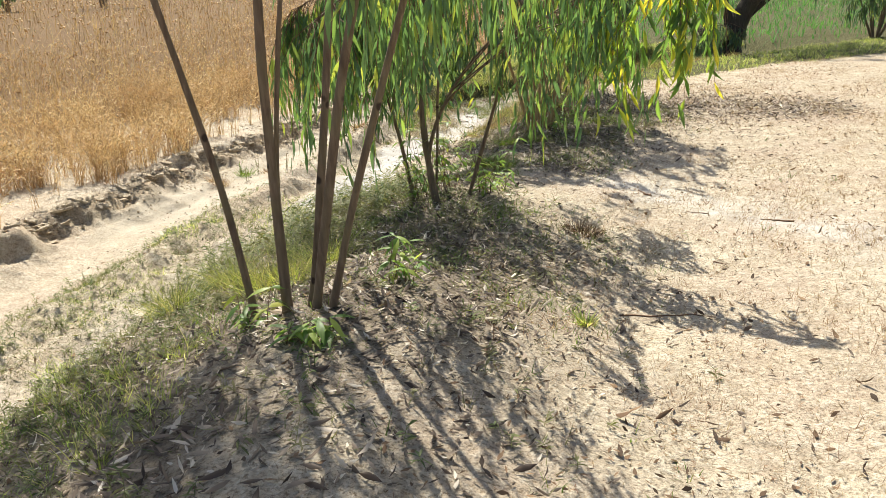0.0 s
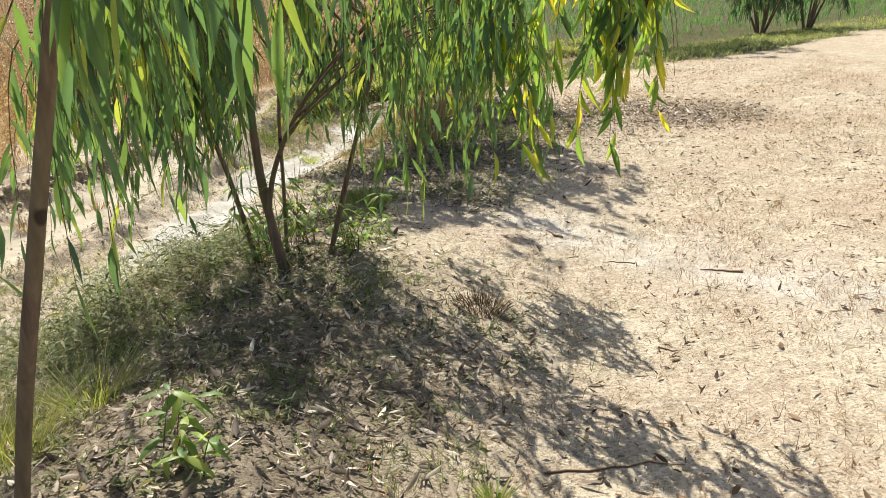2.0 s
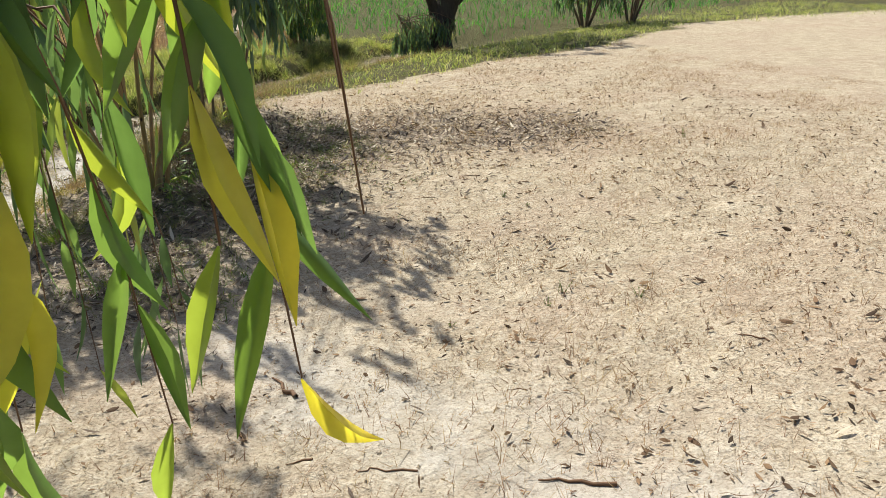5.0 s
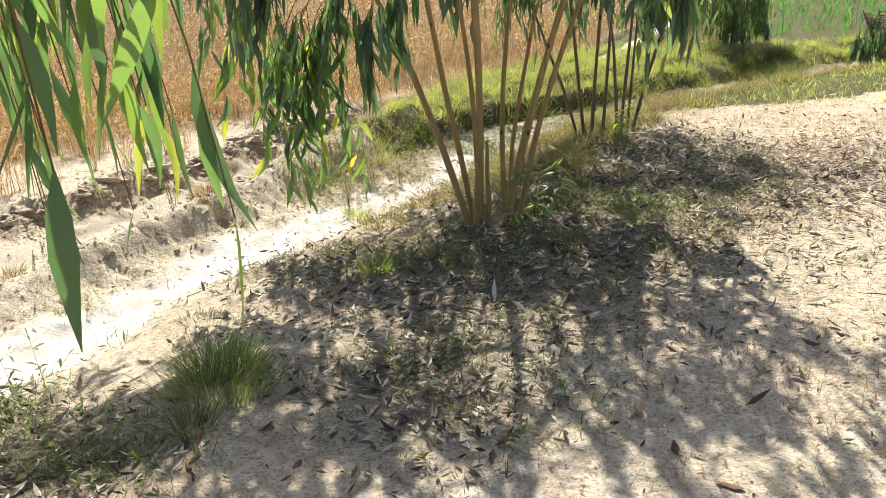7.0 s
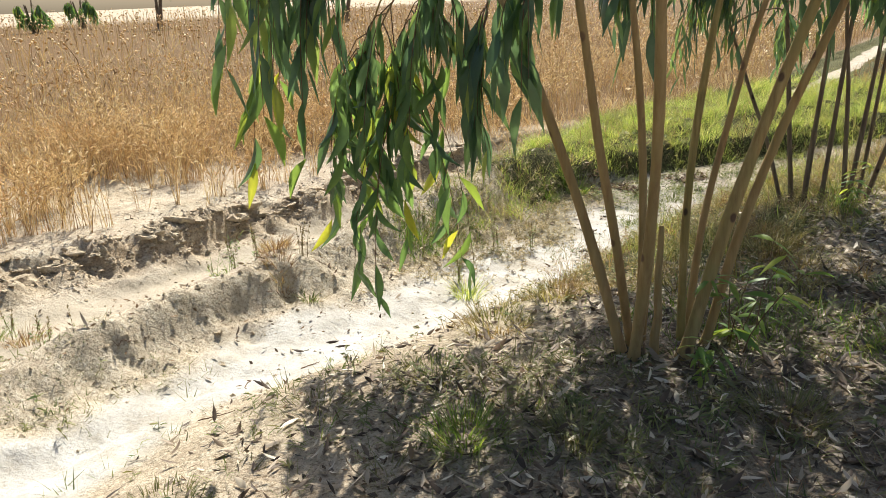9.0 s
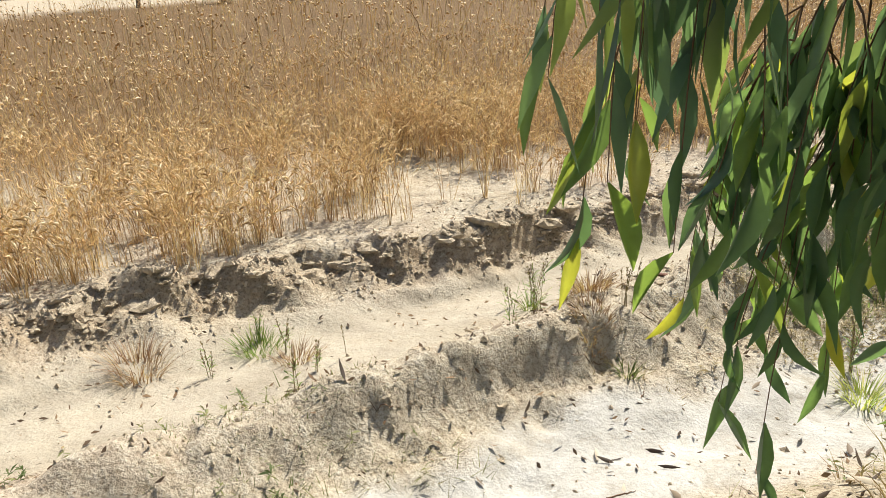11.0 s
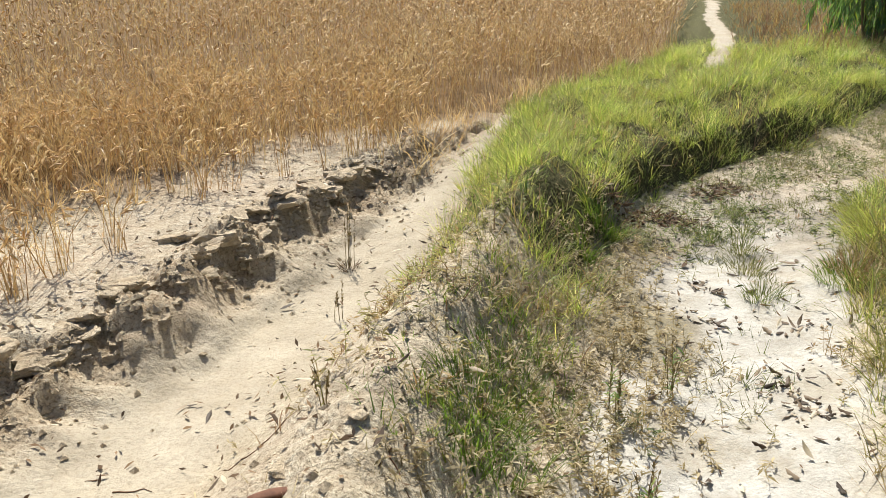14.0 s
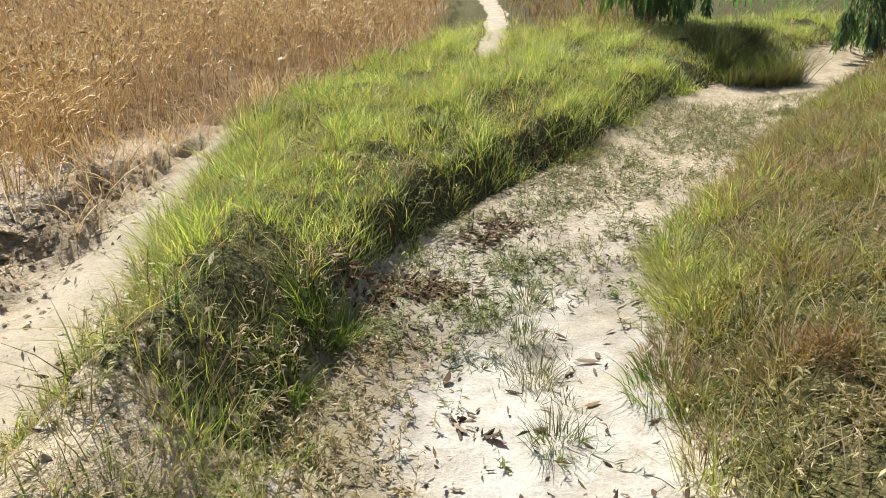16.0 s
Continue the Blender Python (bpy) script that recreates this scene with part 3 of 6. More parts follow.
# ---- wheat ----
def wheat(name, label, n, area, chance, height, thick, seed, awns=2, sides=4, clumps=0):
    """Stalks with ears, awns and dry leaves; with clumps, in tufts that splay a little."""
    rng = np.random.default_rng(seed)
    x, y = scatter(rng, n, *area, chance)
    splay = np.zeros((len(x), 3))
    if clumps:
        many = rng.integers(clumps // 4, clumps, len(x))
        x, y = np.repeat(x, many), np.repeat(y, many)
        a, r = rng.uniform(0, 6.283, len(x)), np.repeat(rng.uniform(0.02, 0.09, len(many)), many) * np.sqrt(rng.uniform(0, 1, len(x)))
        x, y = x + r * np.cos(a), y + r * np.sin(a)
        splay = np.stack((np.cos(a), np.sin(a), 0 * a), 1) * (r / 0.09)[:, None] * 0.25
        keep = out_in_field(x, y) > 0.06
        x, y, splay = x[keep], y[keep], splay[keep]
    m = len(x)
    base = rooted(x, y, 0.01)
    h = rng.uniform(*height, m) * (1 + 0.22 * fbm(x * 0.8, y * 0.8, 160) + 0.2 * vnoise(x * 3.1, y * 3.1, 161) + 0.12 * vnoise(x * 8, y * 8, 162))
    lean = heading(rng, m) * rng.uniform(0.0, 0.6, (m, 1)) + np.array([0.06, -0.04, 0]) + splay
    s = np.linspace(0, 1, 3)[None, :, None]
    path = base[:, None, :] + (np.array([0, 0, 1.0]) * h[:, None])[:, None, :] * s + (lean * h[:, None])[:, None, :] * s ** 2
    flat = heading(rng, m)[:, None, :] * (thick * rng.uniform(0.9, 1.5, (m, 1, 1))) * np.array([1.0, 0.8, 0.6])[None, :, None]
    rows = np.stack((path - flat, path + flat), 2).reshape(-1, 3)
    corner = np.array([[0, 1, 3, 2], [2, 3, 5, 4]])
    pieces = [(rows, (np.arange(m)[:, None, None] * 6 + corner).reshape(-1, 4))]
    tip = path[:, -1]
    way = unit(np.array([0, 0, 1.0]) + lean * 2.5 + heading(rng, m) * rng.uniform(0, 1.1, (m, 1)))
    hl = rng.uniform(0.06, 0.095, m) * (1 + 0.3 * (thick > 0.003))
    hs = np.linspace(0, 1, 3)[None, :, None]
    ear = tip[:, None, :] + way[:, None, :] * hl[:, None, None] * hs - np.array([0, 0, 0.35]) * (hs ** 2) * hl[:, None, None]
    pieces.append(tubes(ear, np.broadcast_to(thick * np.array([1.8, 4.5, 1.2]), (m, 3)), sides))
    for k in range(awns):
        side = heading(rng, m)
        pieces.append(ribbons(tip + way * hl[:, None] * 0.4, unit(way + 0.5 * side), unit(np.cross(way, side)), rng.uniform(0.09, 0.15, m) * (1 + 0.3 * (thick > 0.003)), np.full(m, thick * 1.7), -0.2 * side, (1, 0.1)))
    leaf = rng.uniform(0, 1, m) < 0.4
    side = heading(rng, m)[leaf]
    at = path[leaf, 0] + (path[leaf, 1] - path[leaf, 0]) * rng.uniform(0.3, 1.5, (leaf.sum(), 1))
    pieces.append(ribbons(at, unit(side + np.array([0, 0, 0.6])), unit(np.cross(side, np.array([0, 0, 1.0]))), rng.uniform(0.1, 0.22, leaf.sum()), np.full(leaf.sum(), thick * 3.2), np.array([0, 0, -0.9]) + 0 * side, (1, 0.8, 0.1)))
    v, q = joined(*pieces)
    me = mesh_of(name, v, q)
    me.materials.append(M_WHEAT)
    me.materials.append(M_EAR)
    counts = [len(p[1]) for p in pieces]
    kinds = [0] + [1] * (awns + 1) + [0]
    me.polygons.foreach_set("material_index", np.repeat(np.array(kinds, np.int32), counts))
    return tagged(part(name, me, None), label, "wheat", kind="stuff")


def out_in_field(x, y):
    return line(LIP, y) + 0.3 * step(18.0, 19.0, y) - x


def depth(x, y):
    """How far into the stand a place is, allowing for its uneven edge."""
    return out_in_field(x, y) + 1.0 * step(15.0, 16.6, y) + 1.8 * step(17.2, 18.6, y) + 0.35 * step(12.3, 11.0, y) + 1.5 * step(11.9, 10.9, y) * step(8.5, 9.5, y) + 0.7 * fbm(x * 0.9, y * 0.9, 61)


def close_stand(x, y):
    return step(1.6, 4.2, depth(x, y) - 0.9 * step(14.2, 13.2, y)) * (0.35 + 0.65 * step(-0.2, 0.3, vnoise(x * 3.4, y * 3.4, 62))) * step(0.08, 0.2, out_in_field(x, y)) * step(5.4, 4.4, out_in_field(x, y))


def loose_stand(x, y):
    return step(0.2, 0.8, depth(x, y)) * step(4.4, 3.2, depth(x, y)) * step(0.12, 0.25, out_in_field(x, y)) * np.clip(0.2 + 0.9 * vnoise(x * 2.3, y * 2.3, 64), 0.05, 1) * (0.42 + 0.58 * step(0.8, 2.4, depth(x, y)))


wheat("wheat", "ripe golden wheat stalks with bearded ears at the field edge", 56000, (-11, 3.0, 6.0, 24), close_stand, (0.34, 0.64), 0.0019, 71, 3, 3)
wheat("wheat", "ripe wheat in loose tufts on the bare bank", 8600, (-8, 1.0, 6.5, 18.5), loose_stand, (0.20, 0.58), 0.0021, 74, 3, 3, 20)
wheat("wheat", "ripe golden wheat standing farther into the field", 36000, (-20, 8.0, 2, 36), lambda x, y: (0.45 + 0.55 * step(-0.3, 0.3, vnoise(x * 2.2, y * 2.2, 63))) * np.maximum(step(4.4, 5.4, out_in_field(x, y)), step(22.5, 24, y) * step(0.1, 0.5, out_in_field(x, y))) * step(13, 11, out_in_field(x, y)), (0.42, 0.66), 0.0036, 72, 2, 3)
wheat("wheat", "ripe golden wheat running far out across the field", 17000, (-50, 8, 0, 58), lambda x, y: step(11, 13, out_in_field(x, y)) * step(47, 45, out_in_field(x, y)) * np.exp(-out_in_field(x, y) / 35), (0.55, 0.80), 0.0088, 73, 0, 3)


# ---- trees ----
def bar(points, r0, r1, steps=14, wob=0.0, seed=0):
    """A tapered stem through the given points: its line and radii."""
    pts = np.asarray(points, float)
    t = np.linspace(0, len(pts) - 1, steps)
    i = np.clip(t.astype(int), 0, len(pts) - 2)
    f = (t - i)[:, None]
    p0, p1, p2, p3 = pts[np.maximum(i - 1, 0)], pts[i], pts[i + 1], pts[np.minimum(i + 2, len(pts) - 1)]
    path = 0.5 * (2 * p1 + (p2 - p0) * f + (2 * p0 - 5 * p1 + 4 * p2 - p3) * f ** 2 + (3 * p1 - p0 - 3 * p2 + p3) * f ** 3)
    s = np.linspace(0, 1, steps)
    if wob:
        path[:, 0] += wob * vnoise(s * 6, s * 0 + seed, 3) * np.sin(s * 3.1)
        path[:, 1] += wob * vnoise(s * 6, s * 0 + seed + 9, 4) * np.sin(s * 3.1)
    r = (r0 + (r1 - r0) * s) * (1 + 0.10 * vnoise(s * 17, s * 0 + seed, 2))
    r[0] *= 1.3
    return path, r


def droop(rng, starts, outs, ln, leaf_len, leaf_wid, per_twig):
    """Hanging twigs with long narrow leaves: twig lines, twig radii, and each leaf's base, ahead, side, length, width and sag."""
    n = len(starts)
    s = np.linspace(0, 1, 6)
    out = unit(outs + 0.35 * rng.normal(size=(n, 3)))
    lines = starts[:, None, :] + out[:, None, :] * (ln[:, None] * (0.55 * s - 0.22 * s ** 2)[None, :])[:, :, None] - np.array([0, 0, 1.0]) * (ln[:, None] * (0.85 * s ** 1.6)[None, :])[:, :, None]
    radii = np.broadcast_to(0.0034 * (1 - 0.65 * s), (n, 6)).copy()
    k = per_twig
    at = 0.15 + 0.85 * (np.arange(k)[None, :] + rng.uniform(0, 1, (n, k))) / k
    at[:, -1] = 1.0
    seg = np.clip((at * 5).astype(int), 0, 4)
    f = (at * 5 - seg)[:, :, None]
    rows = np.arange(n)[:, None]
    base = lines[rows, seg] * (1 - f) + lines[rows, seg + 1] * f
    spin = heading(rng, n * k).reshape(n, k, 3)
    ahead = unit(np.array([0, 0, -1.0]) + spin * rng.uniform(0.1, 0.8, (n, k, 1)))
    side = unit(np.cross(ahead, heading(rng, n * k).reshape(n, k, 3)))
    ll = rng.uniform(*leaf_len, (n, k))
    lw = ll * rng.uniform(*leaf_wid, (n, k))
    sag = np.array([0, 0, -0.12]) - spin * rng.uniform(-0.1, 0.4, (n, k, 1))
    return lines, radii, tuple(a.reshape(n * k, *a.shape[2:]) for a in (base, ahead, side, ll, lw, sag))


LEAF_SHAPE = (0.10, 0.85, 1.0, 0.55, 0.03)


def eucalyptus(base, stems, boughs, label, seed, leaf=(0.11, 0.19), wid=(0.12, 0.185), per_twig=10, canopy=(10, 1.2, 1.6, 3.4, 26), shift=(0, 0), skin=None, single=None, group="eucalyptus row", far=False, foliage_of=None, from_share=0.35):
    """A clump of stems from one stool. stems: foot, top, radius, from the base; boughs: (stem, share of its height, end
    in the world, twigs, shortest and longest twig); canopy: (boughs, radius, lowest, highest, twigs on each), on the
    near clumps unseen and moved by shift to cast shade; single: which leaves are parts of their own."""
    rng = np.random.default_rng(seed)
    bx, by = base
    bz = float(land(np.array([bx]), np.array([by]))[0]) - 0.03
    tree = thing("eucalyptus_tree", (bx, by, bz), label, "tree", group)
    origin = np.array([bx, by, bz])
    skin = skin or M_BARK
    paths = []
    for k, (foot, top, r, *via) in enumerate(stems):
        a, b = np.array([foot[0], foot[1], 0.0]), np.array(top, float)
        a[2] = float(land(np.array([bx + a[0]]), np.array([by + a[1]]))[0]) - bz - 0.03
        bend = a + (b - a) * 0.5 + 0.022 * rng.normal(size=3) * (1, 1, 0)
        knots = [np.array(p, float) for p in via] or [a + (bend - a) * 0.5, bend]
        path, rad = bar((a, *knots, b), r * 0.92, r * 0.4, 24, 0.012, k + seed)
        v, q = tubes(path[None], rad[None], 9)
        part("stem", mesh_of("stem", v, q), skin, tree)
        paths.append(path)
    todo = [(stem, share, np.array(end, float) - origin, count, lo, hi) for stem, share, end, count, lo, hi in boughs]
    n, radius, z0, z1, count = canopy
    tall = [k for k, p in enumerate(paths) if p[-1, 2] > 1.0]
    for k in range(n):
        a, rr = 2.4 * k + rng.uniform(-0.4, 0.4), radius * math.sqrt(rng.uniform(0.1, 1))
        todo.append((tall[k % len(tall)], rng.uniform(0.86, 0.97), np.array([shift[0] + rr * math.cos(a), shift[1] + rr * math.sin(a), rng.uniform(z0, z1)]), count, 0.25, 0.6))
    starts, outs, lengths = [], [], []
    for stem, share, b, count, lo, hi in todo:
        p = paths[stem]
        a = p[int(share * (len(p) - 1))]
        mid = a + (b - a) * 0.55 + np.array([0, 0, 0.06 + 0.10 * np.linalg.norm((b - a)[:2])])
        path, rad = bar((a, mid, b), 0.0075, 0.003, 9, 0.03, len(starts))
        v, q = tubes(path[None], rad[None], 5)
        part("branch", mesh_of("branch", v, q), skin, tree)
        idx = rng.uniform(from_share, 1.0, count) ** 0.8 * 8
        i0 = np.clip(idx.astype(int), 0, 7)
        starts.append(path[i0] + (path[i0 + 1] - path[i0]) * (idx - i0)[:, None])
        way = unit((b - a) * (1, 1, 0))
        outs.append(np.broadcast_to(way, (count, 3)) * 0.4 + 0.6 * heading(rng, count))
        lengths.append(rng.uniform(lo, hi, count))
    starts, outs, lengths = np.concatenate(starts), np.concatenate(outs), np.concatenate(lengths)
    room = starts[:, 2] + bz - land(starts[:, 0] + bx, starts[:, 1] + by)
    lengths = np.minimum(lengths, np.maximum(0.1, (room - 0.3) / 0.9))
    lines, radii, leaves = droop(rng, starts, outs, lengths, leaf, wid, per_twig)
    v, q = tubes(lines, radii, 3)
    tagged(part("twig", mesh_of("twig", v, q), M_TWIG, tree), "fine hanging twigs", kind="stuff")
    b, ahead, side, ll, lw, sag = leaves
    ok = (b[:, 2] - ll + bz) > land(b[:, 0] + bx, b[:, 1] + by) + 0.1
    apart = np.zeros(len(b), bool)
    if single:
        apart = ok & single(b[:, 0] + bx, b[:, 1] + by, b[:, 2] + bz)
        apart[np.flatnonzero(apart)[280:]] = False
    path_side = (b[:, 0] + bx > 1.78) & (b[:, 1] + by < 5.6) & (b[:, 1] + by > 3.5)
    ok, apart = ok & ~path_side, apart & ~path_side
    rest = ok & ~apart
    plain = rest & (far | (b[:, 2] + bz > 1.75))
    fine = rest & ~plain
    v, q = joined(*(ribbons(b[k], ahead[k], side[k], ll[k], lw[k], sag[k], shape, curl) for k, shape, curl in ((plain, (0.2, 1.0, 0.05), 0.0), (fine, LEAF_SHAPE, 0.25))))
    tagged(part("crown", mesh_of("crown", v, q), foliage_of or M_LEAF, tree), "hanging narrow green leaves", kind="stuff")
    for i in np.flatnonzero(apart):
        LEAVES.append((tree, b[i], ahead[i], side[i], ll[i], lw[i] / ll[i], i, bool(foliage_of)))
    return tree


def shade_boughs(stems, n, xs, ys, zs, twigs, seed):
    """Unseen high boughs added to shade the ground, ending evenly spread over a patch of the plan."""
    out = []
    for k in range(n):
        u, v, w = (k * 0.7549 + 0.13 * seed) % 1, (k * 0.5698 + 0.29 * seed) % 1, (k * 0.3819) % 1
        end = (xs[0] + (xs[1] - xs[0]) * u, ys[0] + (ys[1] - ys[0]) * v, zs[0] + (zs[1] - zs[0]) * w)
        out.append((stems[k % len(stems)], 0.92, end, twigs, 0.3, 0.6))
    return tuple(out)


def rise(base, foot, slant, bow, height, r):
    """A stem that leaves the ground at foot (in the plan) with a slant and bends by bow, for eucalyptus()."""
    at = [(foot[0] - base[0] + slant[0] * h + bow[0] * h * h, foot[1] - base[1] + slant[1] * h + bow[1] * h * h, h) for h in np.linspace(0, height, 6)]
    return (at[0][:2], at[-1], r, *at[1:-1])


LEAVES = []          # leaves that become parts of their own, laid last

FOOT_A, FOOT_B, FOOT_C, FOOT_D = (-0.62, 3.33), (0.12, 6.45), (1.55, 10.95), (2.35, 13.6)
STEMS_A = tuple(rise(FOOT_A, *row) for row in (
    ((-0.98, 3.67), (-0.125, -0.11), (-0.02, 0.0), 2.7, 0.022), ((-0.78, 3.51), (0.012, -0.057), (0.009, 0.0), 3.3, 0.028), ((-0.66, 3.52), (0.187, 0.0), (-0.03, 0.0), 3.4, 0.024),
    ((-0.63, 3.46), (0.18, -0.083), (0.023, -0.006), 3.2, 0.027), ((-0.55, 3.43), (0.265, -0.116), (0.021, -0.003), 2.9, 0.022), ((-0.79, 3.53), (0.02, -0.05), (0.05, 0.03), 3.0, 0.016)))
STEMS_B = tuple(rise(FOOT_B, *row) for row in (
    ((-0.21, 6.74), (-0.19, -0.054), (-0.03, 0.03), 2.5, 0.020), ((-0.01, 6.37), (-0.185, 0.035), (0.09, 0.0), 3.0, 0.034), ((-0.01, 6.75), (0.037, -0.01), (0.02, 0.0), 2.6, 0.015),
    ((-0.02, 6.36), (-0.30, -0.02), (0.47, -0.01), 1.75, 0.022), ((0.28, 6.61), (0.287, -0.035), (0.008, 0.0), 2.6, 0.021)))
STEMS_C = tuple(rise(FOOT_C, *row) for row in (
    ((1.39, 10.93), (-0.23, -0.02), (-0.075, -0.01), 2.5, 0.028), ((1.41, 11.05), (-0.125, -0.24), (0.0, 0.0), 2.9, 0.024), ((1.44, 11.04), (0.045, -0.06), (-0.06, 0.0), 3.0, 0.021), ((1.44, 10.88), (0.13, -0.20), (-0.05, 0.0), 3.1, 0.029),
    ((1.62, 11.15), (-0.07, 0.0), (0.075, 0.005), 3.0, 0.022), ((1.64, 11.2), (0.01, 0.14), (0.095, 0.0), 2.9, 0.020), ((1.64, 10.95), (0.196, 0.092), (0.04, 0.0), 3.0, 0.033), ((1.72, 11.12), (0.172, 0.066), (0.07, 0.0), 2.8, 0.025),
    ((1.45, 11.1), (0.06, -0.05), (-0.03, 0.0), 2.8, 0.017), ((1.52, 10.95), (0.0, 0.02), (0.01, 0.0), 0.62, 0.026)))
STEMS_D = tuple(rise(FOOT_D, *row) for row in (
    ((2.15, 13.85), (-0.34, 0.08), (-0.028, 0.0), 2.2, 0.018), ((2.21, 13.8), (-0.12, 0.0), (0.0, 0.0), 2.6, 0.021), ((2.28, 13.7), (0.036, 0.0), (0.015, 0.0), 2.6, 0.022), ((2.39, 13.7), (0.034, 0.0), (0.012, 0.0), 2.7, 0.020),
    ((2.54, 13.7), (-0.07, 0.0), (-0.013, 0.0), 2.5, 0.019), ((2.56, 13.7), (0.08, 0.0), (-0.01, 0.0), 2.5, 0.020), ((2.68, 13.81), (0.237, -0.02), (0.015, 0.0), 2.3, 0.021), ((2.63, 13.75), (0.06, 0.0), (-0.007, 0.0), 2.4, 0.016)))

# the near clumps' high canopies are out of view, placed for their shadows
tree_a = eucalyptus(FOOT_A, STEMS_A,
           ((4, 0.62, (0.2, 3.75, 1.65), 6, 0.2, 0.5), (4, 0.8, (0.08, 2.95, 1.5), 11, 0.25, 0.55), (3, 0.8, (-0.12, 3.05, 1.5), 11, 0.25, 0.5), (2, 0.8, (-0.3, 3.0, 1.6), 8, 0.25, 0.45), (3, 0.6, (-0.2, 3.1, 1.9), 4, 0.2, 0.4), (4, 0.85, (-0.1, 4.4, 1.35), 12, 0.4, 0.85), (4, 0.8, (-0.4, 4.65, 1.3), 12, 0.5, 1.0), (4, 0.75, (-0.55, 4.45, 1.15), 12, 0.6, 1.1), (4, 0.75, (-0.3, 4.2, 1.1), 10, 0.5, 0.9)),
           "slender brown eucalyptus clump on a littered mound", 101, canopy=(140, 1.6, 2.8, 4.8, 5), shift=(-2.1, 2.3))
# the second clump's hanging boughs, towards the bare field and towards the channel
TO_FIELD = ((3, 0.6, (1.72, 4.9, 1.3), 26, 0.4, 0.75), (3, 0.55, (1.3, 5.3, 1.05), 16, 0.5, 0.9), (3, 0.65, (1.2, 5.3, 1.4), 16, 0.4, 0.9), (4, 0.55, (1.5, 6.1, 0.95), 15, 0.5, 1.0), (4, 0.7, (1.45, 6.75, 1.3), 16, 0.4, 1.0), (4, 0.75, (1.3, 7.0, 1.5), 14, 0.4, 0.85), (2, 0.6, (0.75, 5.4, 1.3), 12, 0.4, 0.9), (3, 0.95, (0.45, 4.65, 1.75), 18, 0.3, 0.5), (1, 0.7, (0.2, 7.6, 1.2), 40, 0.3, 0.8), (4, 0.8, (0.95, 7.4, 1.1), 14, 0.3, 0.9), (3, 0.5, (1.0, 6.0, 1.1), 18, 0.4, 0.9), (4, 0.85, (1.3, 7.0, 1.15), 14, 0.5, 0.9))
TO_CHANNEL = ((1, 0.6, (-0.9, 5.7, 1.05), 40, 0.4, 1.15), (1, 0.75, (-0.6, 6.2, 0.9), 30, 0.5, 1.05), (1, 0.8, (-0.3, 6.25, 0.85), 26, 0.5, 1.0), (0, 0.8, (-0.5, 6.7, 0.8), 26, 0.5, 1.0), (0, 0.8, (-0.9, 7.6, 1.2), 26, 0.4, 1.0), (1, 0.85, (-0.4, 7.9, 1.3), 26, 0.4, 1.0), (0, 0.7, (-1.2, 6.6, 1.0), 44, 0.4, 1.1), (0, 0.8, (-0.6, 7.3, 1.3), 34, 0.3, 0.8), (2, 0.5, (-0.3, 5.6, 1.3), 40, 0.3, 0.8))
tree_b = eucalyptus(FOOT_B, STEMS_B,
           TO_FIELD + TO_CHANNEL,
           "leafy eucalyptus clump with drooping branches over dark litter", 102, shift=(-0.95, 1.1), canopy=(58, 1.3, 2.0, 3.8, 4), single=lambda x, y, z: (x > 1.15) & (z < 1.35))
tree_c = eucalyptus(FOOT_C, STEMS_C,
           ((0, 0.80, (0.07, 10.25, 0.98), 5, 0.35, 0.6), (0, 0.80, (0.15, 10.25, 0.9), 8, 0.35, 0.7), (0, 0.78, (0.16, 10.4, 0.72), 9, 0.4, 0.75), (0, 0.76, (0.29, 10.8, 0.45), 11, 0.5, 0.95), (0, 0.76, (0.35, 10.95, 0.22), 9, 0.8, 1.1), (0, 0.74, (0.47, 10.9, 0.55), 9, 0.4, 0.8), (0, 0.72, (0.63, 10.7, 0.75), 7, 0.4, 0.7), (0, 0.70, (0.89, 10.6, 0.6), 6, 0.3, 0.5), (1, 0.75, (1.12, 10.3, 0.72), 6, 0.25, 0.4), (0, 0.76, (0.02, 11.2, 0.35), 8, 0.5, 0.8), (0, 0.82, (0.3, 10.5, 1.2), 3, 0.4, 0.8), (6, 0.75, (2.45, 10.7, 1.1), 34, 0.3, 0.7), (7, 0.6, (2.7, 11.2, 0.9), 36, 0.3, 0.7), (8, 0.7, (2.3, 11.8, 1.0), 30, 0.3, 0.7), (4, 0.7, (1.3, 11.5, 1.0), 26, 0.3, 0.6))
           + shade_boughs((2, 3, 4, 5), 26, (0.5, 2.0), (11.4, 12.9), (1.6, 2.4), 8, 1) + shade_boughs((0, 1), 26, (-0.4, 1.1), (9.7, 10.8), (2.0, 2.8), 7, 2) + shade_boughs((6, 7), 4, (1.8, 2.5), (10.4, 10.8), (2.1, 2.6), 7, 3),
           "many-stemmed eucalyptus clump with olive-tan bark and dark leaves", 103, leaf=(0.14, 0.24), wid=(0.17, 0.25), per_twig=8, shift=(-0.7, 0.5), canopy=(105, 2.1, 2.6, 5.0, 4), from_share=0.6, skin=M_BARK_TAN, foliage_of=M_LEAF_DARK, single=lambda x, y, z: (x < 0.62) & (z < 0.45))
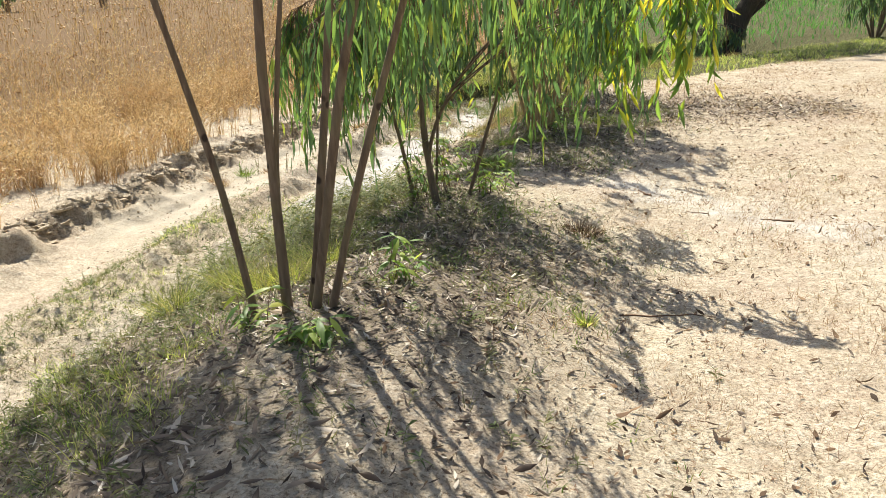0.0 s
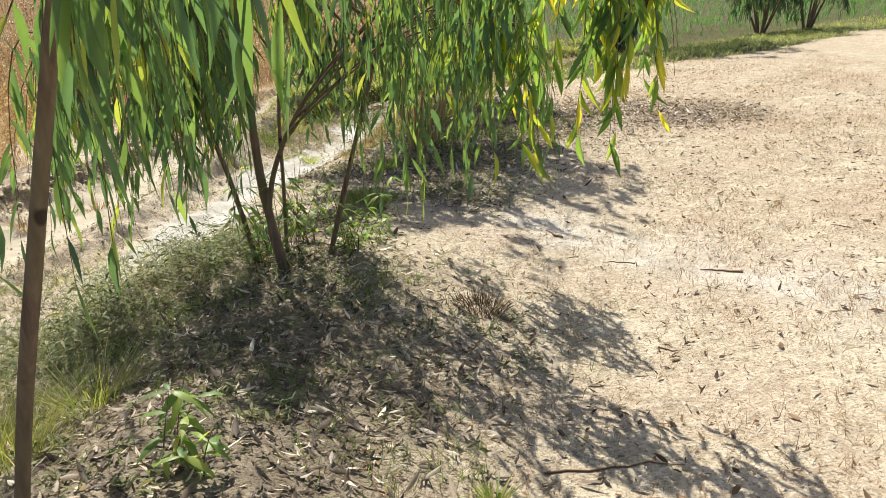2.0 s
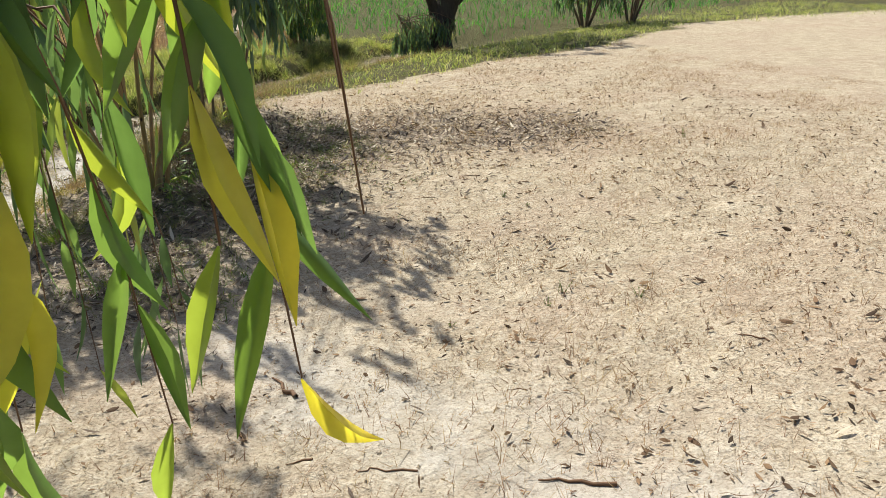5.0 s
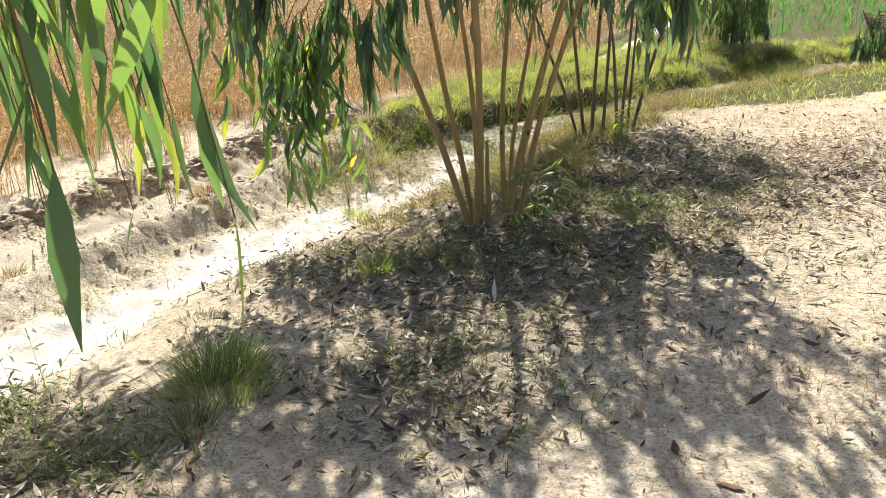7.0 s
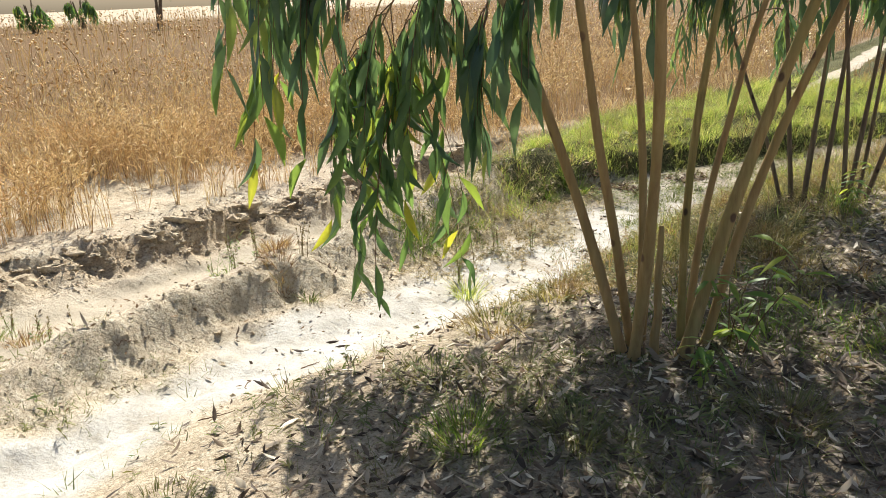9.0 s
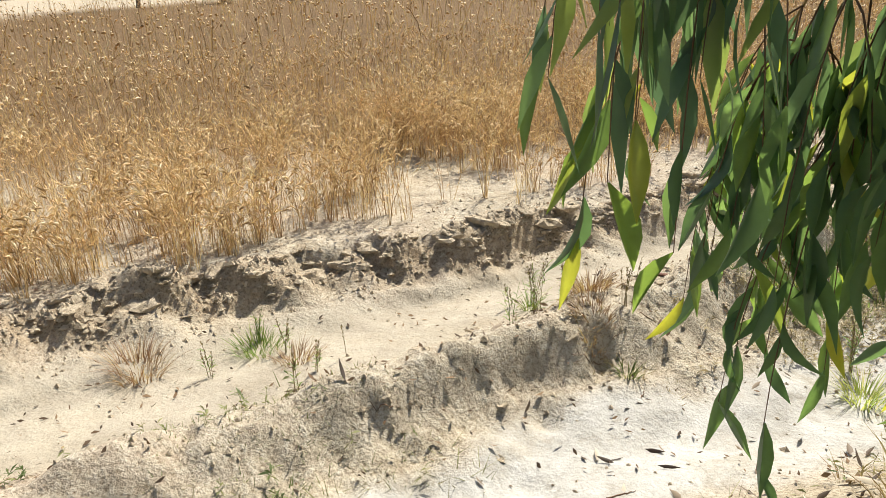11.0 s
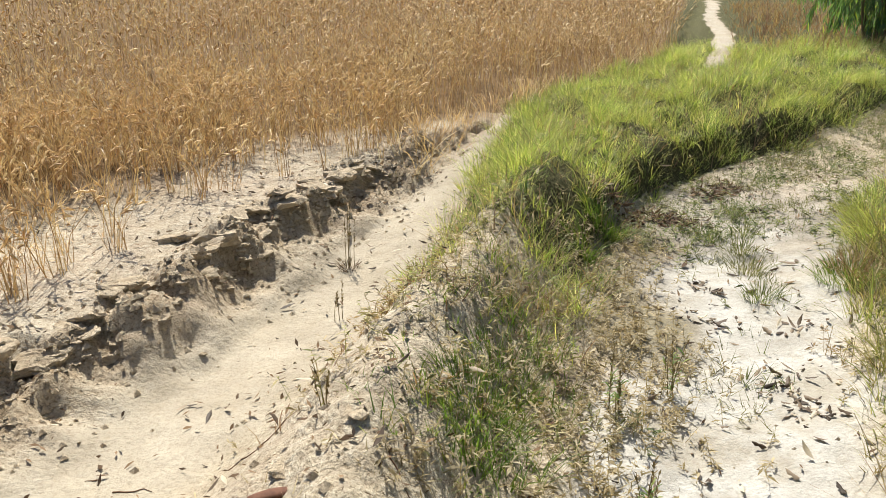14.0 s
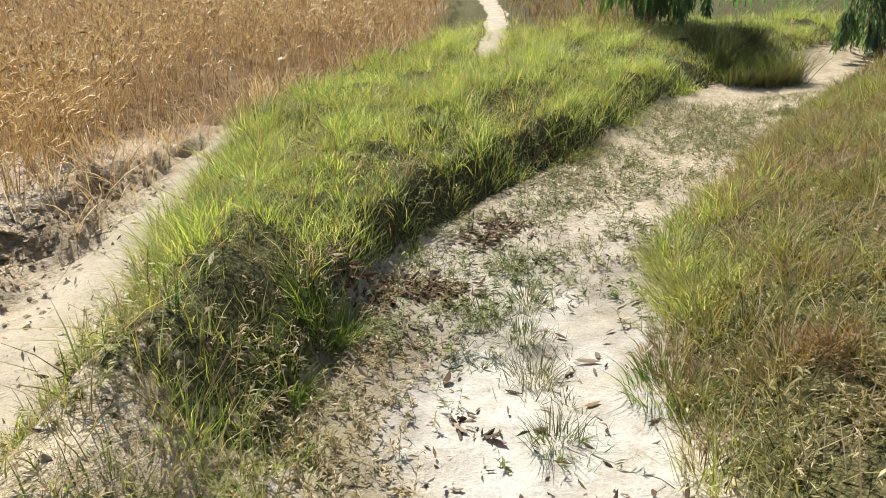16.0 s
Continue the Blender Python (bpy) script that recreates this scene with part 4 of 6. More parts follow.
tree_d = eucalyptus(FOOT_D, STEMS_D,
           ((0, 0.7, (1.55, 13.6, 0.8), 30, 0.3, 0.8), (0, 0.6, (2.22, 14.6, 0.32), 7, 0.3, 0.6), (1, 0.8, (1.6, 14.4, 1.0), 30, 0.3, 0.8), (3, 0.8, (2.7, 15.3, 1.2), 26, 0.3, 0.8), (6, 0.7, (3.3, 13.5, 0.8), 30, 0.3, 0.8), (5, 0.8, (2.9, 12.9, 1.0), 30, 0.3, 0.8), (3, 0.9, (2.2, 14.5, 1.1), 30, 0.3, 0.8), (2, 0.8, (2.0, 13.0, 1.0), 30, 0.3, 0.8))
           + shade_boughs((0, 1, 2), 26, (0.15, 1.65), (12.85, 14.0), (1.65, 2.5), 8, 4) + shade_boughs((0, 1), 2, (1.4, 1.8), (15.3, 16.1), (1.8, 1.9), 15, 5),
           "dark thin-stemmed eucalyptus clump in grass", 104, canopy=(85, 1.6, 1.6, 3.8, 5), shift=(-0.15, 0.9), foliage_of=M_LEAF_DARK)


def fan(n, spread, height, r, seed):
    """Stems fanned out from one stool."""
    rng = np.random.default_rng(seed)
    out = []
    for k in range(n):
        a = 2.4 * k + rng.uniform(-0.3, 0.3)
        f = 0.1 + 0.9 * math.sqrt((k + 0.5) / n)
        out.append(((0.12 * f * math.cos(a), 0.12 * f * math.sin(a)), (spread * f * math.cos(a), spread * f * math.sin(a), height * rng.uniform(0.85, 1.1)), r * rng.uniform(0.8, 1.2)))
    return tuple(out)


# the trees along the far side of the bare field
eucalyptus((5.15, 22.4), fan(8, 0.8, 2.8, 0.03, 1), (), "dark bushy eucalyptus at the end of the grassy bank", 105, leaf=(0.09, 0.15), wid=(0.14, 0.22), per_twig=14, canopy=(64, 0.95, -0.3, 2.2, 16), group="trees beyond the field", far=True)
eucalyptus((8.05, 20.95), (((0.0, 0.0), (1.6, -0.2, 4.4), 0.40, (0.05, 0.0, 0.5), (0.22, 0.0, 1.1), (0.75, -0.1, 2.2)), ((0.1, 0.05), (2.6, 0.1, 3.0), 0.14, (0.25, 0.05, 0.9), (0.95, 0.1, 1.6)), ((-0.05, 0.0), (-0.9, -0.2, 3.8), 0.18, (-0.05, 0.0, 1.0), (-0.4, -0.1, 2.0))), (),
           "dark thick-trunked tree leaning over the grass verge", 106, leaf=(0.16, 0.26), wid=(0.12, 0.18), per_twig=8, canopy=(70, 2.3, 1.9, 4.6, 16), shift=(1.3, 0.4), group="trees beyond the field", far=True, skin=M_BARK_OLD, foliage_of=M_LEAF_DARK)
eucalyptus((7.6, 20.65), fan(7, 0.7, 1.0, 0.02, 6), (), "low dark shrub at the foot of a thick trunk", 109, leaf=(0.09, 0.15), wid=(0.16, 0.24), per_twig=12, canopy=(30, 0.75, 0.1, 1.0, 12), group="trees beyond the field", far=True, foliage_of=M_LEAF_DARK)
eucalyptus((13.2, 23.0), fan(12, 1.1, 2.4, 0.035, 3), (), "many-stemmed bush with a dark crown by the green crop", 107, leaf=(0.16, 0.26), wid=(0.12, 0.18), per_twig=8, canopy=(34, 1.2, 0.6, 2.8, 14), group="trees beyond the field", far=True, foliage_of=M_LEAF_DARK)
eucalyptus((14.6, 22.9), fan(9, 1.0, 2.3, 0.035, 4), (), "many-stemmed bush with a dark crown by the green crop", 108, leaf=(0.16, 0.26), wid=(0.12, 0.18), per_twig=8, canopy=(28, 1.1, 0.7, 2.6, 14), group="trees beyond the field", far=True, foliage_of=M_LEAF_DARK)
for k, (fx, fy, h) in enumerate(((-26, 40, 3.5), (-32, 41, 1.6), (-30.5, 36.5, 1.5), (-36, 37, 4.5), (-38, 31, 1.8), (-23, 44, 1.7), (-42, 28, 5.0), (-19, 47, 4.5))):
    eucalyptus((fx, fy), fan(5 if h < 2 else 2, 0.3 * h, h, 0.02 + 0.03 * h, 10 + k), (), "low bush at the far edge of the wheat" if h < 2 else "pale-trunked tree at the far edge of the wheat", 120 + k, leaf=(0.3, 0.5), wid=(0.16, 0.25), per_twig=7,
               canopy=(9, 0.45 * h + 0.3, 0.25 * h if h < 2 else 0.6 * h, h, 12), group="trees beyond the wheat", far=True)

# ---- grass and weeds ----
def on_bank(x, y):
    lo = bank_edge(y) + 0.12 * fbm(x * 3, y * 3, 54)
    return step(lo - 0.05, lo + 0.2, x) * step(0.10, -0.15, x - line(BED_L, y) + 0.3 * fbm(x * 2.6, y * 2.6, 35)) * step(23.5, 21.5, y)


grass("grass", M_GRASS, "tall bright green grass covering the channel bank", "grass", 17500, (-1.2, 9.5, 14.0, 23.5), lambda x, y: step(13.7, 14.8, y + 0.8 * fbm(x * 2, y * 2, 81)) * np.maximum(step(-0.05, 0.25, x - line(RIDGE, y)), step(14.7, 15.6, y)) * on_bank(x, y) * off_trail(x, y) * np.clip(0.5 + 1.9 * fbm(x * 3.4, y * 3.4, 80), 0.02, 1),
      (0.12, 0.30), 0.0038, 0.75, (1, 0.7, 0.05), tuft=24, spread_r=0.06, seed=82, swell=2.4)
grass("grass", M_MIXED, "rank dark green and brown grass on the bank", "grass", 12000, (-1.4, 8.5, 13.0, 22.0), lambda x, y: step(13.4, 14.2, y + 0.8 * fbm(x * 2, y * 2, 55)) * np.maximum(step(-0.05, 0.25, x - line(RIDGE, y)), step(13.8, 14.6, y)) * on_bank(x, y) * off_trail(x, y) * np.clip(0.5 - 1.0 * fbm(x * 2.7, y * 2.7, 80), 0.1, 1),
      (0.07, 0.22), 0.0045, 1.1, tuft=14, spread_r=0.08, seed=56, swell=2.6)
grass("dry_grass", M_STRAW, "dry seeding stems standing in the bank grass", "dry grass", 2600, (-1.4, 8.5, 12.6, 22.0), lambda x, y: on_bank(x, y) * off_trail(x, y) * step(12.8, 13.8, y), (0.12, 0.30), 0.004, 0.7, (1, 0.8, 0.6), tuft=4, spread_r=0.06, seed=57)
grass("dull_grass", M_DRY, "dry brown and dull green grass on the lower bank", "grass", 18000, (-2.6, 1.0, 10.0, 16.5), lambda x, y: step(11.6, 13.0, y + 0.6 * fbm(x * 2, y * 2, 79)) * on_bank(x, y) * leeward(x, y) * step(15.5, 14.5, y) * np.clip(0.12 + 1.3 * fbm(x * 3.1, y * 3.1, 78) + 0.25 * step(13.6, 15, y) + 0.25 * step(-0.3, 0.1, x - line(RIDGE, y)), 0.0, 0.9), (0.02, 0.09), 0.004, 1.6, (1, 0.1), tuft=9, spread_r=0.05, seed=77)
grass("weeds", M_HERB, "thin green grass growing on the lower bank", "weeds", 3600, (-1.8, 0.6, 11.6, 15.5), lambda x, y: on_bank(x, y) * step(12.3, 13.0, y) * np.exp(-((x - line(RIDGE, y) - 0.32) / 0.25) ** 2) * step(0.0, 0.3, fbm(x * 2.0, y * 2.0, 58)), (0.06, 0.17), 0.0045, 0.8, (1, 0.7, 0.05), 8, 0.05, 59)
grass("grass", M_BANK, "shaggy dull green and dry grass on the bank under the trees", "grass", 20000, (0.2, 8.0, 11.2, 20), lambda x, y: step(line(BED_R, y) - 0.02, line(BED_R, y) + 0.2, x + 0.12 * fbm(x * 4, y * 4, 76)) * step(line(MOUND, y) + 0.7, line(MOUND, y) - 0.2, x) * step(11.2, 13.0, y + 0.5 * fbm(x * 2, y * 2, 75)) * np.clip(0.5 + 1.4 * fbm(x * 3, y * 3, 60), 0.03, 1),
      (0.06, 0.24), 0.0045, 1.0, (1, 0.7, 0.05), tuft=14, spread_r=0.06, seed=83, swell=2.6)
grass("grass", M_MIXED, "dark green grass patches on the bank under the trees", "grass", 9000, (0.6, 6.0, 12.6, 19), lambda x, y: step(line(BED_R, y), line(BED_R, y) + 0.2, x) * step(line(MOUND, y) + 0.5, line(MOUND, y) - 0.2, x) * step(-0.1, 0.2, fbm(x * 1.9, y * 1.9, 63)), (0.10, 0.30), 0.0045, 0.9, tuft=12, spread_r=0.07, seed=65)
grass("dry_grass", M_STRAW, "reddish dry stems in the bank grass under the trees", "dry grass", 5200, (0.6, 6.0, 12.4, 18), lambda x, y: step(line(BED_R, y), line(BED_R, y) + 0.2, x) * step(line(MOUND, y) + 0.3, line(MOUND, y) - 0.2, x) * np.clip(0.3 + fbm(x * 2, y * 2, 72), 0, 1), (0.10, 0.30), 0.004, 1.0, (1, 0.8, 0.5), tuft=5, spread_r=0.07, seed=99)
grass("grass", M_GRASS, "bright green tufts along the bed's edge", "grass", 7000, (0.6, 6.0, 13.6, 18.5), lambda x, y: step(line(BED_R, y) - 0.02, line(BED_R, y) + 0.1, x) * step(line(BED_R, y) + 0.9, line(BED_R, y) + 0.3, x) * step(0.0, 0.35, fbm(x * 2.3, y * 2.3, 74)), (0.12, 0.28), 0.0042, 0.8, tuft=14, spread_r=0.06, seed=73)
grass("grass", M_GRASS, "yellow-green grass verge beyond the bare field", "grass", 26000, (2, 24, 13, 26), lambda x, y: turf_share(x, y) * off_trail(x, y) * step(30, 20, y) * step(-0.3, 0.6, x - line(MOUND, y)), (0.08, 0.22), 0.008, 0.8, tuft=3, spread_r=0.06, seed=84)
grass("dry_grass", M_STRAW, "dry tawny grass beside the far trail", "grass", 3000, (1.5, 9, 20, 33), lambda x, y: off_trail(x, y) * step(0.9, 1.5, x - line(LIP, y)) * step(3.6, 2.6, x - line(LIP, y)) * step(20.8, 22, y), (0.2, 0.4), 0.012, 0.5, tuft=4, spread_r=0.08, seed=70)
grass("dry_grass", M_EAR, "pale feathery grass heads along the edge of the wheat", "dry grass", 5200, (-1.4, 4.0, 16.8, 22.5), lambda x, y: np.exp(-((x - line(LIP, y) - 0.05) / 0.22) ** 2) * off_trail(x, y) * np.clip(0.45 + 1.2 * fbm(x * 1.7, y * 1.7, 145), 0, 1), (0.25, 0.46), 0.006, 0.6, (0.5, 0.6, 1.0, 0.2), tuft=4, spread_r=0.06, seed=146)
grass("grass", M_WEED, "tall dark green grass at the far end of the bank", "grass", 900, (5.0, 5.9, 20.0, 21.0), lambda x, y: off_trail(x, y) * np.clip(0.8 + 1.2 * fbm(x * 1.6, y * 1.6, 147), 0.1, 1), (0.28, 0.50), 0.006, 0.4, tuft=10, spread_r=0.09, seed=148)
grass("green_crop", M_CROP, "dense young green crop in the far field", "crop", 11000, (3, 42, 21, 55), lambda x, y: step(0, 1.0, y - np.interp(x, (3, 4.6, 9, 12, 19, 30), (25, 23.8, 22.0, 22.6, 25.5, 31))) * step(2.5, 3.5, x - line(LIP, y)), (0.3, 0.5), 0.024, 0.4, tuft=2, spread_r=0.08, seed=85)
grass("dry_grass", M_STRAW, "sparse dry pinkish-brown stubble on the bare field", "dry grass", 50000, (-0.3, 11, 1.2, 18), lambda x, y: (1 - turf_share(x, y)) * step(line(MOUND, y) + 0.3, line(MOUND, y) + 1.3, x) * np.clip(0.45 + 0.9 * fbm(x * 1.3, y * 1.3, 86), 0.06, 1), (0.025, 0.10), 0.0036, 0.9, (1, 0.1), 5, 0.06, 87)
grass("weeds", M_WEED, "short grey-green weeds and grass under the trees", "weeds", 20000, (-3.0, 3.8, 1.2, 14), lambda x, y: np.clip(1.2 * shed(x, y) * (0.4 + 0.6 * step(3.8, 4.8, y)) * (0.55 + 1.0 * fbm(x * 2.2, y * 2.2, 88)), 0, 0.9), (0.04, 0.13), 0.0055, 1.2, (1, 0.1), 6, 0.06, 89)
grass("weeds", M_WEED, "short dull grass on the slope to the channel", "weeds", 13000, (-5, -0.5, 2.2, 10.8), lambda x, y: (1 - 0.92 * bare(x, y) * step(5.5, 7.5, y)) * np.clip(0.62 * step(9.5, 7.5, y) + 0.1 + fbm(x * 1.6, y * 1.6, 66) * 1.1, 0, 0.95) * step(line(RIDGE_FOOT, y) - 0.2, line(RIDGE_FOOT, y) + 0.3, x) * step(-0.5, -1.1, x - 0.25 * step(4, 7, y) + 0.9 * step(4.8, 3.6, y)), (0.04, 0.12), 0.0048, 1.1, (1, 0.1), 7, 0.06, 67)
grass("weeds", M_HERB, "fresh green grass among the fallen leaves", "weeds", 15000, (-2.6, 3.6, 1.2, 12), lambda x, y: np.clip(shed(x, y) * step(0.0, 0.4, fbm(x * 1.5, y * 1.5, 88)), 0, 0.9), (0.05, 0.14), 0.0042, 1.0, (1, 0.7, 0.05), 7, 0.05, 101)
grass("weeds", M_GRASS, "pale green grass patches on the slope to the channel", "weeds", 9000, (-5, -0.8, 2.4, 10.4), lambda x, y: step(0.05, 0.35, fbm(x * 1.5, y * 1.5, 68)) * step(line(RIDGE_FOOT, y), line(RIDGE_FOOT, y) + 0.3, x) * step(-0.9, -1.5, x) * (0.3 + 0.7 * step(9, 7, y)), (0.05, 0.14), 0.0045, 0.9, (1, 0.7, 0.05), 6, 0.05, 100)
grass("weeds", M_WEED, "small grey-green grass sprouting from the silt", "weeds", 24000, (-0.6, 6, 12.4, 19.5), lambda x, y: bed_floor(x, y) * step(12.6, 14.0, y) * np.clip(-0.5 + 1.9 * fbm(x * 2.0, y * 2.0, 68) + 1.15 * step(14.9, 15.8, y), 0, 0.95), (0.03, 0.10), 0.0045, 1.1, (1, 0.1), 6, 0.04, 69)


def herbs(material, label, n, area, chance, high, leaf, seed, per=11):
    """Low leafy weeds: many small leaves set about short stems."""
    rng = np.random.default_rng(seed)
    x, y = scatter(rng, n, *area, chance)
    m = len(x)
    foot = rooted(x, y)
    tall = rng.uniform(*high, m)
    way = heading(rng, m) * rng.uniform(0.1, 1.0, (m, 1))
    stem = ribbons(foot, unit(np.array([0, 0, 1.0]) + way), unit(np.cross(way, np.array([0, 0, 1.0])) + 1e-4), tall, np.full(m, 0.0028), 0 * foot, (1, 0.6))
    at = rng.uniform(0.15, 1.0, (m, per, 1))
    b = (foot[:, None, :] + (unit(np.array([0, 0, 1.0]) + way) * tall[:, None])[:, None, :] * at).reshape(-1, 3)
    spin = heading(rng, m * per)
    ahead = unit(spin + np.array([0, 0, 1.0]) * rng.uniform(-0.2, 1.0, (m * per, 1)))
    side = unit(np.cross(ahead, np.array([0, 0, 1.0])) + 0.4 * rng.normal(size=(m * per, 3)))
    ll = rng.uniform(*leaf, m * per)
    leaves = ribbons(b, ahead, side, ll, ll * rng.uniform(0.12, 0.28, m * per), np.array([0, 0, -0.3]) + 0 * ahead, (0.2, 1.0, 0.05))
    v, q = joined(stem, leaves)
    tagged(part("weeds", mesh_of("weeds", v, q), material), label, "weeds", kind="stuff")


herbs(M_DRY, "low brown and dull green weeds matted over the lower bank", 3800, (-1.9, 0.7, 11.4, 16.2), lambda x, y: on_bank(x, y) * leeward(x, y) * step(11.6, 12.8, y) * step(15.1, 14.3, y) * np.clip(0.3 + 1.2 * fbm(x * 2.6, y * 2.6, 111) + 0.3 * step(-0.3, 0.2, x - line(RIDGE, y)), 0.02, 0.95), (0.03, 0.12), (0.018, 0.05), 112)
herbs(M_BANK, "dull leafy weeds on the lower bank", 1700, (-1.4, 0.6, 12.4, 15.6), lambda x, y: on_bank(x, y) * leeward(x, y) * step(12.6, 13.4, y) * step(0.05, 0.4, fbm(x * 2.2, y * 2.2, 129)), (0.04, 0.14), (0.02, 0.05), 130)
herbs(M_MIXED, "leafy green weeds among the bank grass", 5000, (-1.2, 4.5, 13.6, 19.5), lambda x, y: on_bank(x, y) * np.clip(0.4 + 1.3 * fbm(x * 2.2, y * 2.2, 113), 0.02, 0.9), (0.06, 0.18), (0.015, 0.042), 114, 17)
herbs(M_BANK, "brown-green leafy weeds on the bank under the trees", 15000, (0.3, 5.5, 11.2, 18.5), lambda x, y: step(-0.08, 0.2, x - line(BED_R, y) + 0.3 * fbm(x * 3, y * 3, 115)) * step(0.7, -0.2, x - line(MOUND, y)) * step(11.2, 12.6, y) * np.clip(0.55 + fbm(x * 2.4, y * 2.4, 116), 0.05, 0.95), (0.04, 0.16), (0.014, 0.04), 117, 13)
herbs(M_DRY, "grey-brown weeds at the foot of the bank", 4200, (-0.9, 0.9, 12.2, 15.8), lambda x, y: np.exp(-((x - line(BED_L, y) - 0.10 - 0.25 * fbm(x * 2, y * 2, 127)) / 0.2) ** 2) * step(12.4, 13.2, y) * step(15.8, 15.0, y), (0.03, 0.11), (0.015, 0.045), 128)
herbs(M_WEED, "small grey-green weeds rooted in the dry bed", 12000, (-0.4, 5.5, 12.6, 19.0), lambda x, y: bed_floor(x, y) * np.clip(-0.4 + 1.6 * fbm(x * 1.8, y * 1.8, 68) + 1.05 * step(14.9, 15.8, y), 0, 0.95), (0.03, 0.12), (0.02, 0.05), 118, 10)
herbs(M_WEED, "low dull green weeds on the slope to the channel", 6000, (-4.4, -0.5, 2.4, 10.6), lambda x, y: step(-0.2, 0.3, x - line(RIDGE_FOOT, y)) * step(-0.5, -1.1, x - 0.3 * step(4, 7, y) + 0.9 * step(4.8, 3.6, y)) * (1 - 0.92 * bare(x, y) * step(5.5, 7.5, y)) * np.clip(0.55 * step(9.5, 7.5, y) + 0.1 + fbm(x * 1.8, y * 1.8, 119), 0, 0.9), (0.04, 0.14), (0.02, 0.055), 120)
herbs(M_WEED, "taller leafy weeds between the trees and the channel", 2600, (-2.3, -0.2, 5.6, 8.6), lambda x, y: np.clip(0.25 + 1.0 * fbm(x * 1.8, y * 1.8, 143), 0, 0.9) * step(line(BED_R, y) - 0.5, line(BED_R, y) + 0.1, x), (0.10, 0.34), (0.04, 0.09), 144, 12)
herbs(M_WEED, "short leafy weeds growing through the litter", 6500, (-2.8, 3.8, 1.2, 12.5), lambda x, y: np.clip(1.2 * shed(x, y) * (0.5 + 1.2 * fbm(x * 2.0, y * 2.0, 121)), 0, 0.9), (0.04, 0.13), (0.025, 0.06), 122)
herbs(M_STRAW, "tiny dry weeds dotted over the bare field", 9000, (0.3, 9, 1.4, 16), lambda x, y: (1 - turf_share(x, y)) * step(0.2, 1.0, x - line(MOUND, y)) * np.clip(0.35 + fbm(x * 1.6, y * 1.6, 123), 0.03, 0.9), (0.015, 0.05), (0.012, 0.03), 124, 7)


# ---- leaf litter and crumbs ----
def litter(name, label, n, area, chance, size, slim, material, seed, shape=(0.1, 1.0, 0.85, 0.05), curl=0.35, category="leaf litter"):
    rng = np.random.default_rng(seed)
    x, y = scatter(rng, n, *area, chance)
    m = len(x)
    base = rooted(x, y, -0.012)
    ahead = unit(heading(rng, m) + np.array([0, 0, 1.0]) * rng.normal(0.05, 0.25, (m, 1)))
    side = unit(np.cross(ahead, np.array([0, 0, 1.0])) + np.array([0, 0, 1.0]) * rng.normal(0, 0.5, (m, 1)))
    ll = rng.uniform(*size, m)
    v, q = ribbons(base, ahead, side, ll, ll * rng.uniform(*slim, m), np.array([0, 0, 1.0]) * rng.normal(0, 0.22, (m, 1)) + 0.3 * heading(rng, m) * rng.uniform(0, 1, (m, 1)), shape, curl)
    return tagged(part(name, mesh_of(name, v, q), material), label, category, kind="stuff")


litter("leaf_litter", "curled grey-brown eucalyptus leaves lying under the trees", 105000, (-2.8, 6.6, 1.4, 14.3), lambda x, y: 0.95 * shed(x, y), (0.022, 0.066), (0.2, 0.38), M_LITTER, 91, (0.25, 1.0, 0.06))
litter("leaf_litter", "larger pale and brown eucalyptus leaves under the trees", 40000, (-2.4, 6.4, 1.4, 14.3), lambda x, y: shed(x, y) * (0.4 + 0.6 * step(8.2, 9.5, y)), (0.05, 0.105), (0.17, 0.3), M_LITTER, 125)
litter("leaf_crumbs", "dark crumbs of leaf and bark strewn on the soil", 60000, (-3.5, 9.0, 0.8, 18), lambda x, y: np.clip(0.35 + 0.8 * fbm(x * 1.5, y * 1.5, 92), 0.08, 1) * (1 - 0.7 * bare(x, y)) * (1 - turf_share(x, y)), (0.012, 0.045), (0.2, 0.5), M_DEBRIS, 93, (0.3, 1.0, 0.1), 0.0)
litter("fallen_leaves", "scattered brown eucalyptus leaves on the bare field", 1500, (-2.0, 8.0, 1.0, 17), lambda x, y: 0.5 + 0 * x, (0.05, 0.10), (0.14, 0.26), M_LITTER, 94)
litter("fallen_leaves", "dark dry leaves and bark flakes strewn over the bare field", 5200, (0.6, 9.0, 2.0, 17), lambda x, y: (1 - turf_share(x, y)) * np.clip(0.3 + 0.8 * fbm(x * 1.1, y * 1.1, 141), 0.05, 1), (0.03, 0.08), (0.18, 0.5), M_DEBRIS, 142, (0.3, 1.0, 0.8, 0.1))
litter("bed_leaves", "dark curled leaves caught in the dry bed", 1500, (-1.0, 4.0, 12.8, 18), lambda x, y: bare(x, y) * step(0.15, 0.5, fbm(x * 2.0, y * 2.0, 95)), (0.02, 0.05), (0.25, 0.6), M_LITTER, 96, (0.3, 1.0, 0.5, 0.8, 0.1), 0.9)

